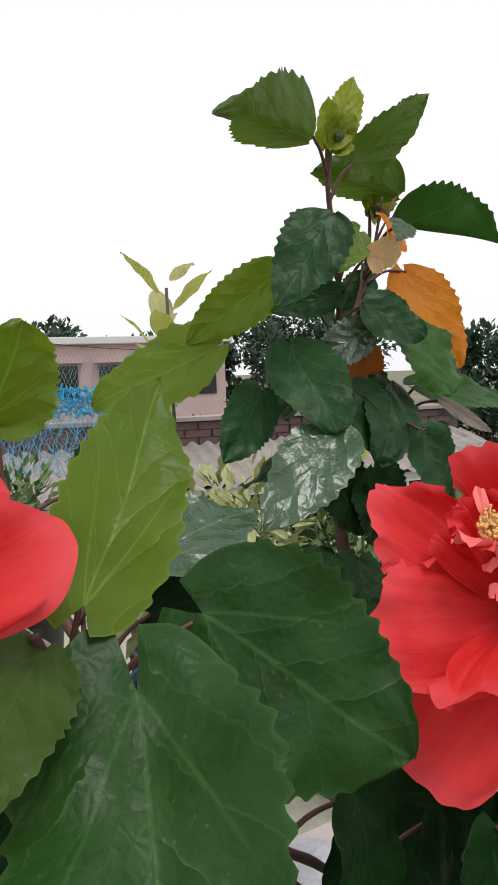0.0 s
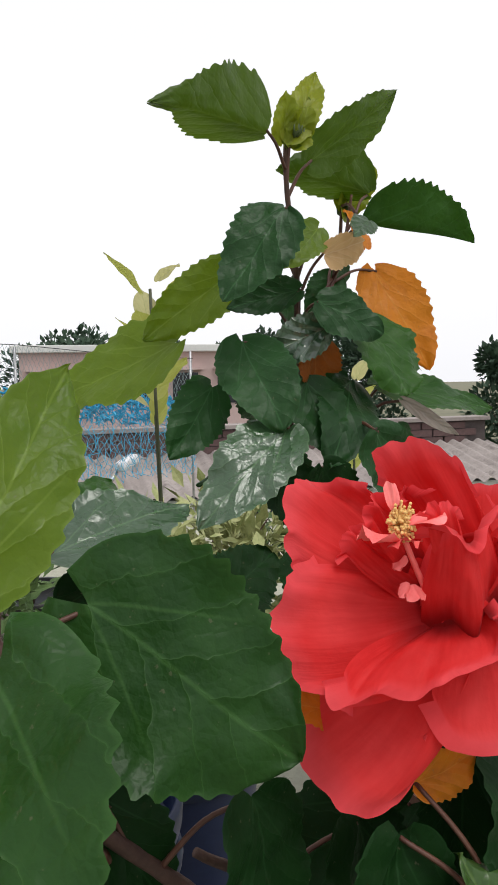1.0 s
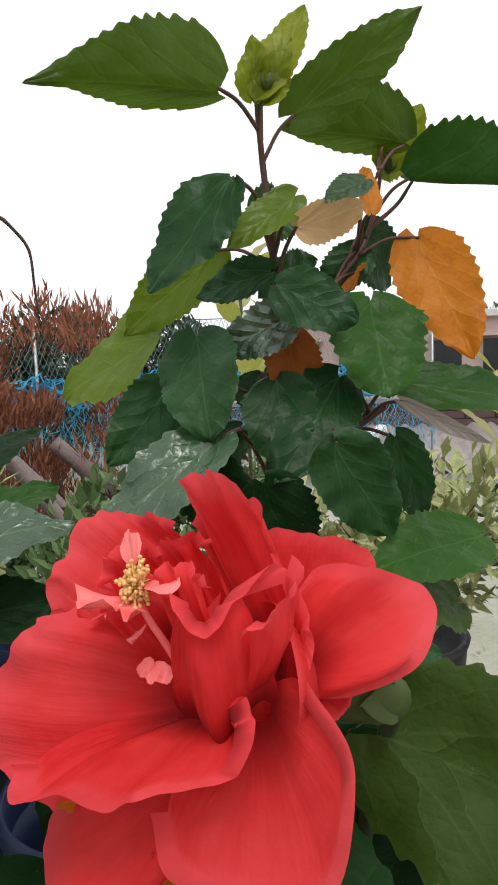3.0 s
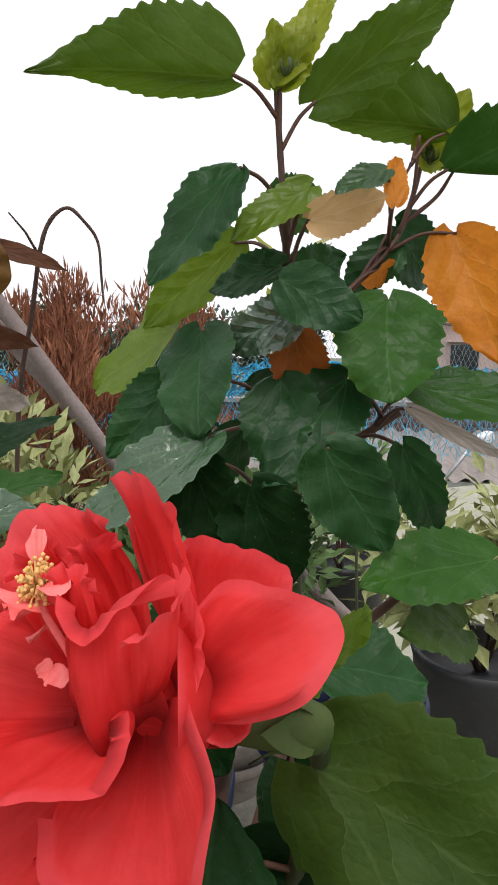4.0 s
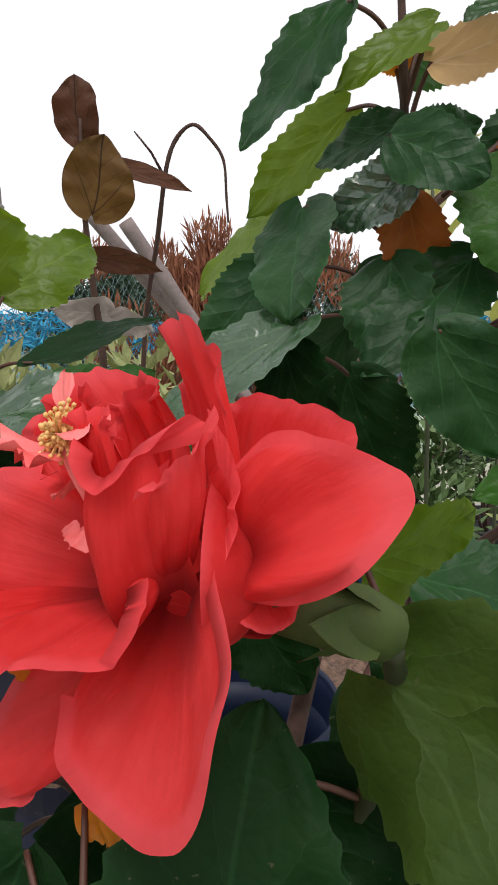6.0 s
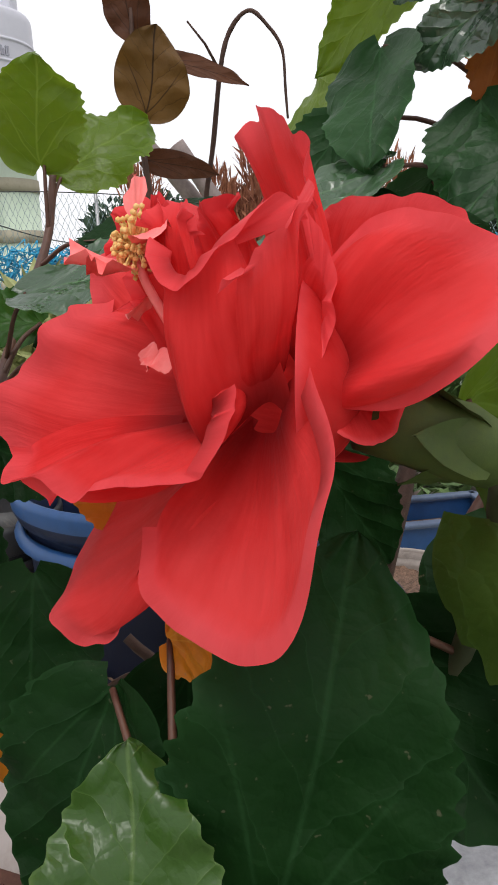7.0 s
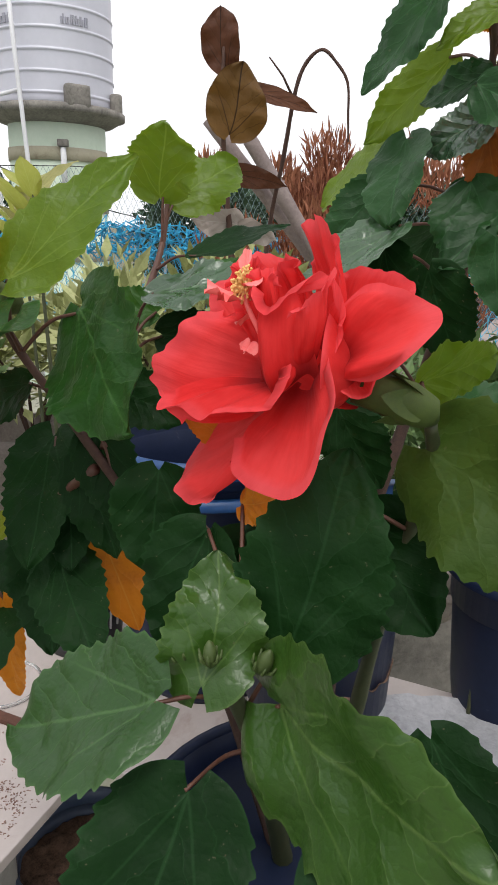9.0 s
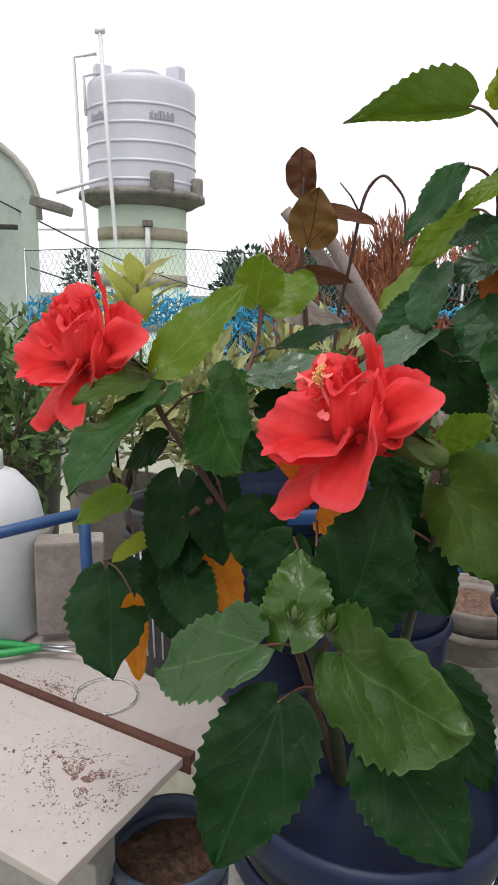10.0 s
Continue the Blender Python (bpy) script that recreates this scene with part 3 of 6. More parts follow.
def leaf(b, t, s=None, material=None, petiole=True, label="", face=None, **kw):
    """One leaf with its stalk; its plane is given by a place s at its edge or by the way its upper side faces."""
    N_LEAF[0] += 1
    bm = bmesh.new()
    for key, val in (("blunt", 0.38), ("teeth", 12), ("depth", 0.09), ("rows", 64), ("wave", 0.09), ("lobe", 0.09)):
        kw.setdefault(key, val)
    b, t = V(*b), V(*t)
    s = V(*s) if s else (b + t) / 2 + Vector(face).cross(t - b).normalized() * 0.02
    blade(bm, b, t, s, seed=N_LEAF[0], **kw)
    ob = part("leaf", bm, material or LEAF_SHADED, hib, label)
    if petiole and STEMS:
        start = min(STEMS, key=lambda p: abs((p - b).length - 0.03) + 1.5 * max(0, p.z - b.z + 0.012))
        if 0.004 < (start - b).length < 0.07:
            mid = (start + b) / 2 + Vector((0, 0, 0.12 * (start - b).length))
            bm = bmesh.new()
            tube(bm, curve_points([start, mid, b], 5), 0.0012, 0.0009, 6)
            part("petiole", bm, STEM_RED, hib)
    return ob


ORANGE = "yellowed orange leaf"
# upper branch
FRONT = (-0.35, -0.75, 0.55)
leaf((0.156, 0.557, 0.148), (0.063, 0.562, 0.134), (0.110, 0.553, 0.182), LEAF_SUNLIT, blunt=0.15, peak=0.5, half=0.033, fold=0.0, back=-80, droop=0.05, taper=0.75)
leaf((0.181, 0.556, 0.150), (0.208, 0.552, 0.196), (0.205, 0.545, 0.172), LEAF_TENDER, half=0.012, fold=0.4)
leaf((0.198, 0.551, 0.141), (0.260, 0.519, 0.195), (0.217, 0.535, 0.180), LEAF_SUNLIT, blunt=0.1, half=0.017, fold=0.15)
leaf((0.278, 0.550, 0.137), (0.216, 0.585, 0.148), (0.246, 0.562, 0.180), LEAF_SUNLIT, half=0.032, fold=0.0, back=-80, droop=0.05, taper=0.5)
leaf((0.281, 0.548, 0.119), (0.327, 0.489, 0.103), (0.286, 0.525, 0.156), LEAF_MID, half=0.036, fold=0.1, back=-105)
leaf((0.154, 0.544, 0.103), (0.115, 0.561, 0.050), face=(-0.88, -0.40, 0.15), half=0.021, material=LEAF_SHINY, fold=0.15, lobe=0.03, droop=0.1)
leaf((0.174, 0.593, 0.078), (0.136, 0.636, 0.033), face=(-0.30, -0.85, 0.40), half=0.019, material=LEAF_YOUNG, fold=0.2, blunt=0.35)
leaf((0.191, 0.543, 0.098), (0.149, 0.543, 0.070), face=(-0.32, -0.72, 0.55), half=0.012, material=LEAF_YOUNG, fold=0.3, blunt=0.35)
leaf((0.169, 0.532, 0.052), (0.195, 0.503, 0.034), face=(-0.50, -0.82, 0.20), half=0.016, material=LEAF_SHINY, fold=0.1, lobe=0.06, depth=0.05, blunt=0.6)
leaf((0.226, 0.527, 0.046), (0.204, 0.492, -0.002), face=(-0.45, -0.86, 0.2), half=0.028, material=LEAF_MID, fold=0.1, lobe=0.12, blunt=0.6)
leaf((0.242, 0.525, 0.003), (0.318, 0.471, -0.014), face=(-0.40, -0.50, 0.75), half=0.019, material=LEAF_MID, fold=0.2, droop=0.1)
leaf((0.286, 0.546, 0.085), (0.284, 0.506, 0.014), face=(-0.75, -0.60, 0.20), material=LEAF_ORANGE, label=ORANGE, half=0.024, fold=0.25)
leaf((0.188, 0.538, 0.083), (0.226, 0.528, 0.094), (0.205, 0.530, 0.100), LEAF_PALE, label="bleached apricot dying leaf", half=0.012, fold=0.5, wave=0.15)
leaf((0.232, 0.532, 0.092), (0.249, 0.553, 0.123), face=(-0.44, -0.88, -0.04), half=0.007, material=LEAF_ORANGE, label=ORANGE, fold=0.4, wave=0.15)
leaf((0.252, 0.560, 0.066), (0.226, 0.548, 0.055), (0.238, 0.548, 0.070), LEAF_ORANGE, label=ORANGE, half=0.008)
leaf((0.192, 0.560, 0.094), (0.172, 0.556, 0.088), (0.185, 0.550, 0.104), LEAF_ORANGE, label=ORANGE, half=0.010)
leaf((0.182, 0.538, 0.030), (0.195, 0.554, -0.004), face=(-0.5, -0.85, 0.1), material=LEAF_RUST, label="withered rust-brown leaf", half=0.016, fold=0.5, wave=0.15)
leaf((0.178, 0.532, 0.037), (0.152, 0.560, 0.022), face=(-0.45, -0.88, 0.15), material=LEAF_SILVER, half=0.014, fold=0.2)
leaf((0.181, 0.552, 0.061), (0.157, 0.588, 0.052), face=(-0.45, -0.8, 0.4), material=LEAF_SHINY, half=0.013, fold=0.3)
leaf((0.221, 0.524, 0.105), (0.190, 0.520, 0.091), face=(-0.3, -0.7, 0.65), material=LEAF_GLOSS, half=0.009, fold=0.2)
leaf((0.146, 0.568, 0.030), (0.128, 0.533, -0.018), face=(-0.75, -0.55, 0.30), half=0.023, material=LEAF_SHINY, fold=0.25, lobe=0.09, blunt=0.7, depth=0.05)
leaf((0.153, 0.624, 0.033), (0.122, 0.706, -0.005), face=(-0.50, -0.60, 0.62), half=0.029, material=LEAF_YOUNG, fold=0.15)
leaf((0.137, 0.585, 0.004), (0.102, 0.589, -0.034), face=(-0.40, -0.85, 0.30), half=0.018, material=LEAF_SHINY, fold=0.25)
leaf((0.135, 0.533, -0.018), (0.074, 0.549, -0.063), face=(-0.72, -0.35, 0.58), half=0.022, material=LEAF_WET, fold=0.15)
leaf((0.207, 0.530, 0.006), (0.153, 0.516, -0.040), face=(-0.52, -0.72, 0.42), half=0.021, material=LEAF_SHINY, fold=0.15)
leaf((0.176, 0.545, 0.006), (0.164, 0.520, -0.036), face=(-0.6, -0.75, 0.2), material=LEAF_SHINY, half=0.020, fold=0.15)
leaf((0.176, 0.499, -0.022), (0.204, 0.493, -0.070), face=(-0.40, -0.88, 0.22), half=0.021, material=LEAF_SHINY, fold=0.1, depth=0.05, blunt=0.5)
leaf((0.222, 0.507, -0.024), (0.256, 0.516, -0.075), face=(-0.55, -0.80, 0.15), half=0.014, material=LEAF_SHINY, fold=0.35)
leaf((0.224, 0.502, -0.006), (0.266, 0.480, -0.030), (0.246, 0.485, -0.008), LEAF_GREY, label="dry silver-grey leaf", half=0.005, fold=0.6, depth=0.03)
leaf((0.262, 0.486, -0.078), (0.188, 0.488, -0.083), face=(-0.30, -0.65, 0.70), half=0.021, material=LEAF_MID, fold=0.3, blunt=0.5)
leaf((0.250, 0.490, -0.112), (0.206, 0.482, -0.104), face=(-0.30, -0.75, 0.60), half=0.018, material=LEAF_DULL, fold=0.3)
leaf((0.155, 0.470, -0.105), (0.205, 0.462, -0.118), face=(-0.30, -0.55, 0.78), half=0.022, material=LEAF_SHINY, fold=0.25)
leaf((0.150, 0.520, -0.040), (0.172, 0.525, -0.092), face=(-0.45, -0.85, 0.25), material=LEAF_SHADED, half=0.022, fold=0.25)
leaf((0.130, 0.540, -0.030), (0.142, 0.525, -0.078), face=(-0.6, -0.75, 0.25), material=LEAF_SHADED, half=0.018, fold=0.25)
leaf((0.185, 0.570, 0.094), (0.230, 0.590, 0.102), (0.205, 0.585, 0.118), LEAF_MID, half=0.017)
leaf((0.19, 0.57, 0.05), (0.24, 0.585, 0.075), (0.21, 0.575, 0.08), LEAF_SHINY, half=0.018)
leaf((0.19, 0.575, 0.01), (0.22, 0.61, -0.02), (0.23, 0.58, 0.0), LEAF_SHINY, half=0.022)
leaf((0.17, 0.57, -0.02), (0.14, 0.60, -0.055), (0.14, 0.58, -0.03), LEAF_SHINY, half=0.02)
leaf((0.262, 0.57, 0.09), (0.305, 0.585, 0.062), (0.28, 0.57, 0.105), LEAF_SHINY, half=0.020)
leaf((0.275, 0.568, 0.132), (0.312, 0.575, 0.150), (0.29, 0.57, 0.155), LEAF_TENDER, half=0.016)
leaf((0.258, 0.566, 0.080), (0.236, 0.575, 0.050), face=FRONT, material=LEAF_SHINY, half=0.015)
# beside the right bloom
leaf((0.122, 0.419, -0.109), (0.171, 0.349, -0.142), (0.147, 0.402, -0.084), LEAF_DULL, half=0.036, fold=0.12, droop=0.1, lobe=0.12)
leaf((0.120, 0.430, -0.082), (0.155, 0.435, -0.070), (0.138, 0.425, -0.056), LEAF_LIGHT, half=0.018, fold=0.2)
leaf((0.060, 0.391, -0.192), (0.088, 0.412, -0.106), face=(-0.15, -0.85, 0.5), material=LEAF_SHADED, half=0.034, fold=0.12, lobe=0.09)
leaf((0.058, 0.380, -0.205), (0.107, 0.289, -0.196), (0.087, 0.338, -0.147), LEAF_BRIGHT, half=0.045, fold=0.36, droop=0.12, lobe=0.16, blunt=0.55)
leaf((0.008, 0.380, -0.202), (-0.058, 0.418, -0.242), (-0.037, 0.452, -0.205), LEAF_GLOSS, half=0.035, fold=0.22, droop=0.1, lobe=0.12, blunt=0.6)
leaf((0.028, 0.385, -0.198), (0.034, 0.410, -0.150), face=(-0.1, -0.85, 0.5), material=LEAF_BRIGHT, half=0.023, fold=0.35, wave=0.2, lobe=0.18)
leaf((0.020, 0.362, -0.228), (-0.012, 0.316, -0.300), face=(-0.1, -0.8, 0.55), material=LEAF_SHADED, half=0.035, fold=0.15, lobe=0.11)
leaf((0.078, 0.347, -0.238), (0.115, 0.299, -0.278), face=(-0.1, -0.8, 0.55), material=LEAF_SHADED, half=0.032, fold=0.15, lobe=0.09)
leaf((0.112, 0.358, -0.205), (0.136, 0.330, -0.258), face=(-0.1, -0.8, 0.55), material=LEAF_SHADED, half=0.020)
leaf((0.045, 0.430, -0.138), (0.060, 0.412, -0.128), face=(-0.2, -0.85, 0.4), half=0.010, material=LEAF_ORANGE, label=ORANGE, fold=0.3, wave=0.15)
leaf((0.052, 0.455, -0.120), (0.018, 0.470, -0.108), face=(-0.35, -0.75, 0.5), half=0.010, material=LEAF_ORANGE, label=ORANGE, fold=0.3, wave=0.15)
leaf((0.135, 0.455, -0.130), (0.165, 0.425, -0.175), face=FRONT, material=LEAF_SHADED, half=0.026)
leaf((0.100, 0.440, -0.150), (0.130, 0.405, -0.190), face=FRONT, material=LEAF_SHADED, half=0.028)
leaf((0.085, 0.425, -0.140), (0.060, 0.420, -0.195), face=FRONT, material=LEAF_SHADED, half=0.026)
leaf((0.030, 0.430, -0.150), (0.010, 0.420, -0.205), face=FRONT, material=LEAF_SHADED, half=0.024)
leaf((0.088, 0.448, -0.176), (0.030, 0.500, -0.200), face=(-0.30, -0.50, 0.80), material=LEAF_SHADED, half=0.027)
# middle and left branches
leaf((-0.034, 0.511, -0.065), (-0.005, 0.448, -0.110), (-0.001, 0.488, -0.034), LEAF_DEEP, half=0.038, fold=0.18, droop=0.1, lobe=0.15, blunt=0.45)
leaf((0.000, 0.565, -0.060), (0.068, 0.549, -0.050), face=(-0.35, -0.35, 0.86), material=LEAF_WET, half=0.024, fold=0.18)
leaf((0.026, 0.618, -0.040), (0.094, 0.663, -0.017), face=(-0.30, -0.50, 0.80), material=LEAF_SHADED, half=0.015, fold=0.2)
leaf((0.030, 0.590, -0.052), (0.085, 0.615, -0.045), face=(-0.30, -0.50, 0.80), material=LEAF_MID, half=0.015, fold=0.2)
leaf((0.003, 0.652, -0.003), (0.004, 0.632, 0.042), face=(-0.25, -0.88, 0.35), material=LEAF_YOUNG, half=0.027, fold=0.12, wave=0.14, blunt=0.7)
leaf((0.010, 0.668, -0.006), (0.056, 0.690, 0.026), face=(-0.15, -0.80, 0.50), material=LEAF_YOUNG, half=0.027, fold=0.12, wave=0.14, blunt=0.7)
leaf((-0.073, 0.525, -0.050), (-0.006, 0.543, 0.014), face=(0.13, -0.65, 0.74), material=LEAF_YOUNG, half=0.023, fold=0.18, wave=0.12, blunt=0.2)
leaf((-0.074, 0.508, -0.072), (-0.124, 0.446, -0.132), face=(-0.50, -0.45, 0.72), material=LEAF_DEEP, half=0.036, fold=0.4, wave=0.14, lobe=0.21, blunt=0.5)
leaf((-0.086, 0.528, -0.060), (-0.134, 0.500, -0.074), face=(-0.10, -0.55, 0.80), material=LEAF_DULL, half=0.016, fold=0.15)
leaf((-0.062, 0.570, -0.150), (-0.069, 0.500, -0.205), face=(-0.15, -0.80, 0.55), material=LEAF_SHADED, half=0.026, fold=0.2, lobe=0.12)
leaf((-0.070, 0.575, -0.215), (-0.062, 0.520, -0.275), face=(-0.10, -0.80, 0.55), material=LEAF_SHADED, half=0.030, fold=0.2, lobe=0.12)
leaf((-0.136, 0.605, -0.251), (-0.106, 0.500, -0.300), face=(-0.05, -0.70, 0.70), material=LEAF_SHADED, half=0.042, fold=0.15, lobe=0.12)
leaf((0.005, 0.475, -0.138), (0.004, 0.462, -0.190), face=(-0.10, -0.85, 0.45), material=LEAF_SHADED, half=0.024, fold=0.15, depth=0.05)
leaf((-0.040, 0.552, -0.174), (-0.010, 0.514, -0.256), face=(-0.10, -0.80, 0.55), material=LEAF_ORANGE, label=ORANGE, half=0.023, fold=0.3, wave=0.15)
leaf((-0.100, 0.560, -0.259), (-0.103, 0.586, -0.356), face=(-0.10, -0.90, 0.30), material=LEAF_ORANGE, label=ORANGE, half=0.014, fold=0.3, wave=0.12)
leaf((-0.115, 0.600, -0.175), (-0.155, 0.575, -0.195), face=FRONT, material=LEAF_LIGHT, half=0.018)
leaf((-0.070, 0.545, -0.110), (-0.105, 0.560, -0.140), face=FRONT, material=LEAF_SHADED, half=0.016)
leaf((-0.020, 0.535, -0.110), (0.020, 0.520, -0.125), face=FRONT, material=LEAF_SHADED, half=0.018)
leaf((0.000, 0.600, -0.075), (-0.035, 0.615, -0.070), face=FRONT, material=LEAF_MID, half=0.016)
leaf((0.005, 0.565, -0.085), (0.060, 0.545, -0.082), face=FRONT, material=LEAF_SHADED, half=0.018)
leaf((0.050, 0.520, -0.090), (0.095, 0.520, -0.075), face=FRONT, material=LEAF_SHADED, half=0.018)
leaf((0.060, 0.500, -0.120), (0.030, 0.490, -0.150), face=FRONT, material=LEAF_SHADED, half=0.018)
leaf((0.100, 0.500, -0.110), (0.125, 0.490, -0.155), face=FRONT, material=LEAF_SHADED, half=0.020)
leaf((0.125, 0.520, -0.085), (0.100, 0.500, -0.120), face=FRONT, material=LEAF_SHADED, half=0.018)
leaf((-0.030, 0.520, -0.130), (-0.010, 0.500, -0.180), face=FRONT, material=LEAF_SHADED, half=0.020)
leaf((-0.040, 0.530, -0.150), (-0.020, 0.510, -0.205), face=FRONT, material=LEAF_SHADED, half=0.020)
leaf((-0.052, 0.548, -0.178), (-0.046, 0.510, -0.212), face=(-0.10, -0.80, 0.55), material=LEAF_SHADED, half=0.018, fold=0.15, lobe=0.12)
leaf((-0.055, 0.530, -0.212), (-0.030, 0.470, -0.246), face=(-0.10, -0.75, 0.60), material=LEAF_SHADED, half=0.024, fold=0.15, lobe=0.12)
leaf((0.050, 0.455, -0.165), (0.042, 0.440, -0.225), face=(-0.15, -0.85, 0.45), material=LEAF_SHADED, half=0.026, fold=0.15)
leaf((-0.090, 0.575, -0.205), (-0.120, 0.560, -0.225), face=FRONT, material=LEAF_TENDER, half=0.010)


def flower(shift, turn, size, label, column=True):
    """A double hibiscus bloom on its green calyx: outer petals, frilled inner petals, stamen column."""
    m = Matrix.Translation(V(0.100, 0.405, -0.078) + Vector(shift)) @ Euler([radians(a) for a in turn]).to_matrix().to_4x4() @ Matrix.Scale(size, 4) @ Matrix.Translation(-V(0.100, 0.405, -0.078))

    def w(p):
        return m @ V(*p)

    bm = bmesh.new()
    line = [w((0.120, 0.411, -0.094)), w((0.116, 0.409, -0.090)), w((0.108, 0.409, -0.086)), w((0.099, 0.410, -0.083)), w((0.088, 0.412, -0.079))]
    tube(bm, line, 0.004, 0.009, 14, swell=lambda k: (0.7, 1.4, 1.35, 1.05, 0.9)[k])
    head = part("flower", bm, CALYX, hib, label)
    base = (0.082, 0.414, -0.076)
    k = [0]

    def pt(rim, start=base, belly=(0, 0, 0), material=None, **kw):
        k[0] += 1
        b2 = bmesh.new()
        fan(b2, w(start), [w(p) for p in rim], m.to_3x3() @ Vector(belly), seed=k[0], **kw)
        part("petal", b2, material or PETAL, head)

    # upright, back right, front right, small right, lower right, lower left, left and upper left outer petals
    pt([(0.072, 0.456, -0.036), (0.071, 0.457, -0.022), (0.073, 0.441, -0.016), (0.076, 0.426, -0.023), (0.078, 0.417, -0.038)], belly=(0.002, 0.0, 0.0), ruffle=0.07)
    pt([(0.080, 0.438, -0.040), (0.088, 0.434, -0.036), (0.097, 0.419, -0.036), (0.105, 0.406, -0.040), (0.103, 0.401, -0.051)], start=(0.084, 0.414, -0.070), belly=(0.0, 0.002, 0.002), ruffle=0.03, spread=0.9, frill=0.7)
    pt([(0.080, 0.410, -0.048), (0.087, 0.408, -0.041), (0.095, 0.398, -0.040), (0.107, 0.396, -0.045), (0.111, 0.387, -0.051), (0.098, 0.381, -0.063), (0.090, 0.394, -0.074), (0.081, 0.403, -0.076)], start=(0.078, 0.410, -0.070), belly=(-0.003, -0.003, 0.002), neck=0.15, ruffle=0.03, spread=1.0, frill=0.6)
    pt([(0.092, 0.397, -0.070), (0.090, 0.401, -0.081), (0.083, 0.400, -0.082), (0.076, 0.402, -0.078)], start=(0.084, 0.411, -0.074), belly=(0.0, -0.002, 0.0), ruffle=0.03, frill=0.6)
    pt([(0.073, 0.398, -0.066), (0.072, 0.382, -0.076), (0.068, 0.376, -0.090), (0.061, 0.380, -0.113), (0.051, 0.398, -0.120), (0.040, 0.417, -0.119), (0.040, 0.428, -0.106)], start=(0.068, 0.412, -0.079), belly=(0.0, -0.004, -0.002), ruffle=0.035, spread=1.0, frill=0.4, neck=0.16)
    pt([(0.041, 0.424, -0.116), (0.033, 0.428, -0.132), (0.019, 0.440, -0.138), (0.022, 0.464, -0.128), (0.036, 0.470, -0.106)], start=(0.066, 0.418, -0.084), ruffle=0.05, belly=(-0.004, -0.002, -0.006), frill=0.6)
    pt([(0.016, 0.438, -0.101), (0.007, 0.456, -0.094), (0.004, 0.464, -0.079), (0.016, 0.468, -0.062), (0.036, 0.466, -0.056)], start=(0.057, 0.426, -0.079), belly=(0.005, 0.0, -0.006), ruffle=0.085, frill=1.3)
    pt([(0.028, 0.468, -0.060), (0.033, 0.477, -0.049), (0.050, 0.483, -0.035), (0.062, 0.474, -0.032), (0.070, 0.458, -0.036)], start=(0.066, 0.426, -0.074), belly=(0.004, 0.004, 0.0), ruffle=0.06)
    # inner petals: draped wall beside the throat, its outer curl, frilled lower lip, folds behind the column
    pt([(0.046, 0.438, -0.050), (0.046, 0.430, -0.045), (0.047, 0.423, -0.042), (0.046, 0.416, -0.047), (0.050, 0.409, -0.052), (0.060, 0.409, -0.044), (0.069, 0.406, -0.036), (0.075, 0.404, -0.040)], start=(0.058, 0.416, -0.080), belly=(-0.003, -0.002, -0.002), ruffle=0.04, cols=100, frill=0.9, neck=0.6, spread=0.6)
    pt([(0.045, 0.431, -0.040), (0.049, 0.425, -0.036), (0.054, 0.420, -0.037), (0.057, 0.417, -0.042)], start=(0.055, 0.420, -0.060), belly=(-0.002, -0.002, 0.0), ruffle=0.14, cols=48, rows=14, frill=1.6, neck=0.4)
    pt([(0.036, 0.448, -0.046), (0.041, 0.446, -0.036), (0.048, 0.443, -0.033), (0.054, 0.438, -0.037)], start=(0.056, 0.434, -0.060), ruffle=0.16, cols=48, rows=14, frill=1.6, neck=0.4)
    throat = Vector((0.076, 0.415, -0.070))
    ring = [throat + 0.020 * math.cos(math.pi * q / 6) * Vector((0.33, 0.94, 0)) + 0.019 * math.sin(math.pi * q / 6) * Vector((0, 0, 1)) for q in range(13)]
    pt([(0.068, 0.430, -0.050), (0.058, 0.432, -0.060), (0.054, 0.432, -0.078), (0.057, 0.430, -0.092), (0.068, 0.424, -0.096)], start=(0.084, 0.413, -0.078), ruffle=0.02, frill=0.3, neck=0.5)
    pt(ring, start=(0.088, 0.411, -0.077), ruffle=0.0, neck=0.0, rows=14, frill=0.0)
    pt([(0.074, 0.404, -0.034), (0.071, 0.397, -0.039), (0.063, 0.400, -0.046), (0.057, 0.405, -0.053)], start=(0.068, 0.411, -0.072), belly=(0.0, -0.003, 0.0), ruffle=0.06, frill=0.8, neck=0.4)
    pt([(0.074, 0.414, -0.036), (0.078, 0.408, -0.044), (0.079, 0.402, -0.054), (0.076, 0.399, -0.063), (0.071, 0.399, -0.072)], start=(0.074, 0.412, -0.076), ruffle=0.04, frill=0.7, neck=0.6)
    pt([(0.009, 0.449, -0.090), (0.007, 0.444, -0.099), (0.016, 0.433, -0.094), (0.027, 0.421, -0.096), (0.037, 0.412, -0.094), (0.050, 0.402, -0.088), (0.058, 0.400, -0.078), (0.059, 0.407, -0.069)], start=(0.056, 0.423, -0.081), belly=(0.0, 0.0, 0.002), ruffle=0.12, cols=110, frill=1.6, neck=0.2, spread=0.9)
    pt([(0.066, 0.430, -0.034), (0.062, 0.440, -0.034), (0.056, 0.450, -0.038), (0.050, 0.452, -0.048)], start=(0.066, 0.426, -0.070), belly=(0.004, 0.003, 0), ruffle=0.10, neck=0.4)
    pt([(0.036, 0.456, -0.060), (0.042, 0.457, -0.050), (0.051, 0.452, -0.046), (0.056, 0.445, -0.048)], start=(0.060, 0.428, -0.074), belly=(0.004, 0.002, -0.002), ruffle=0.12, neck=0.4, frill=1.3)
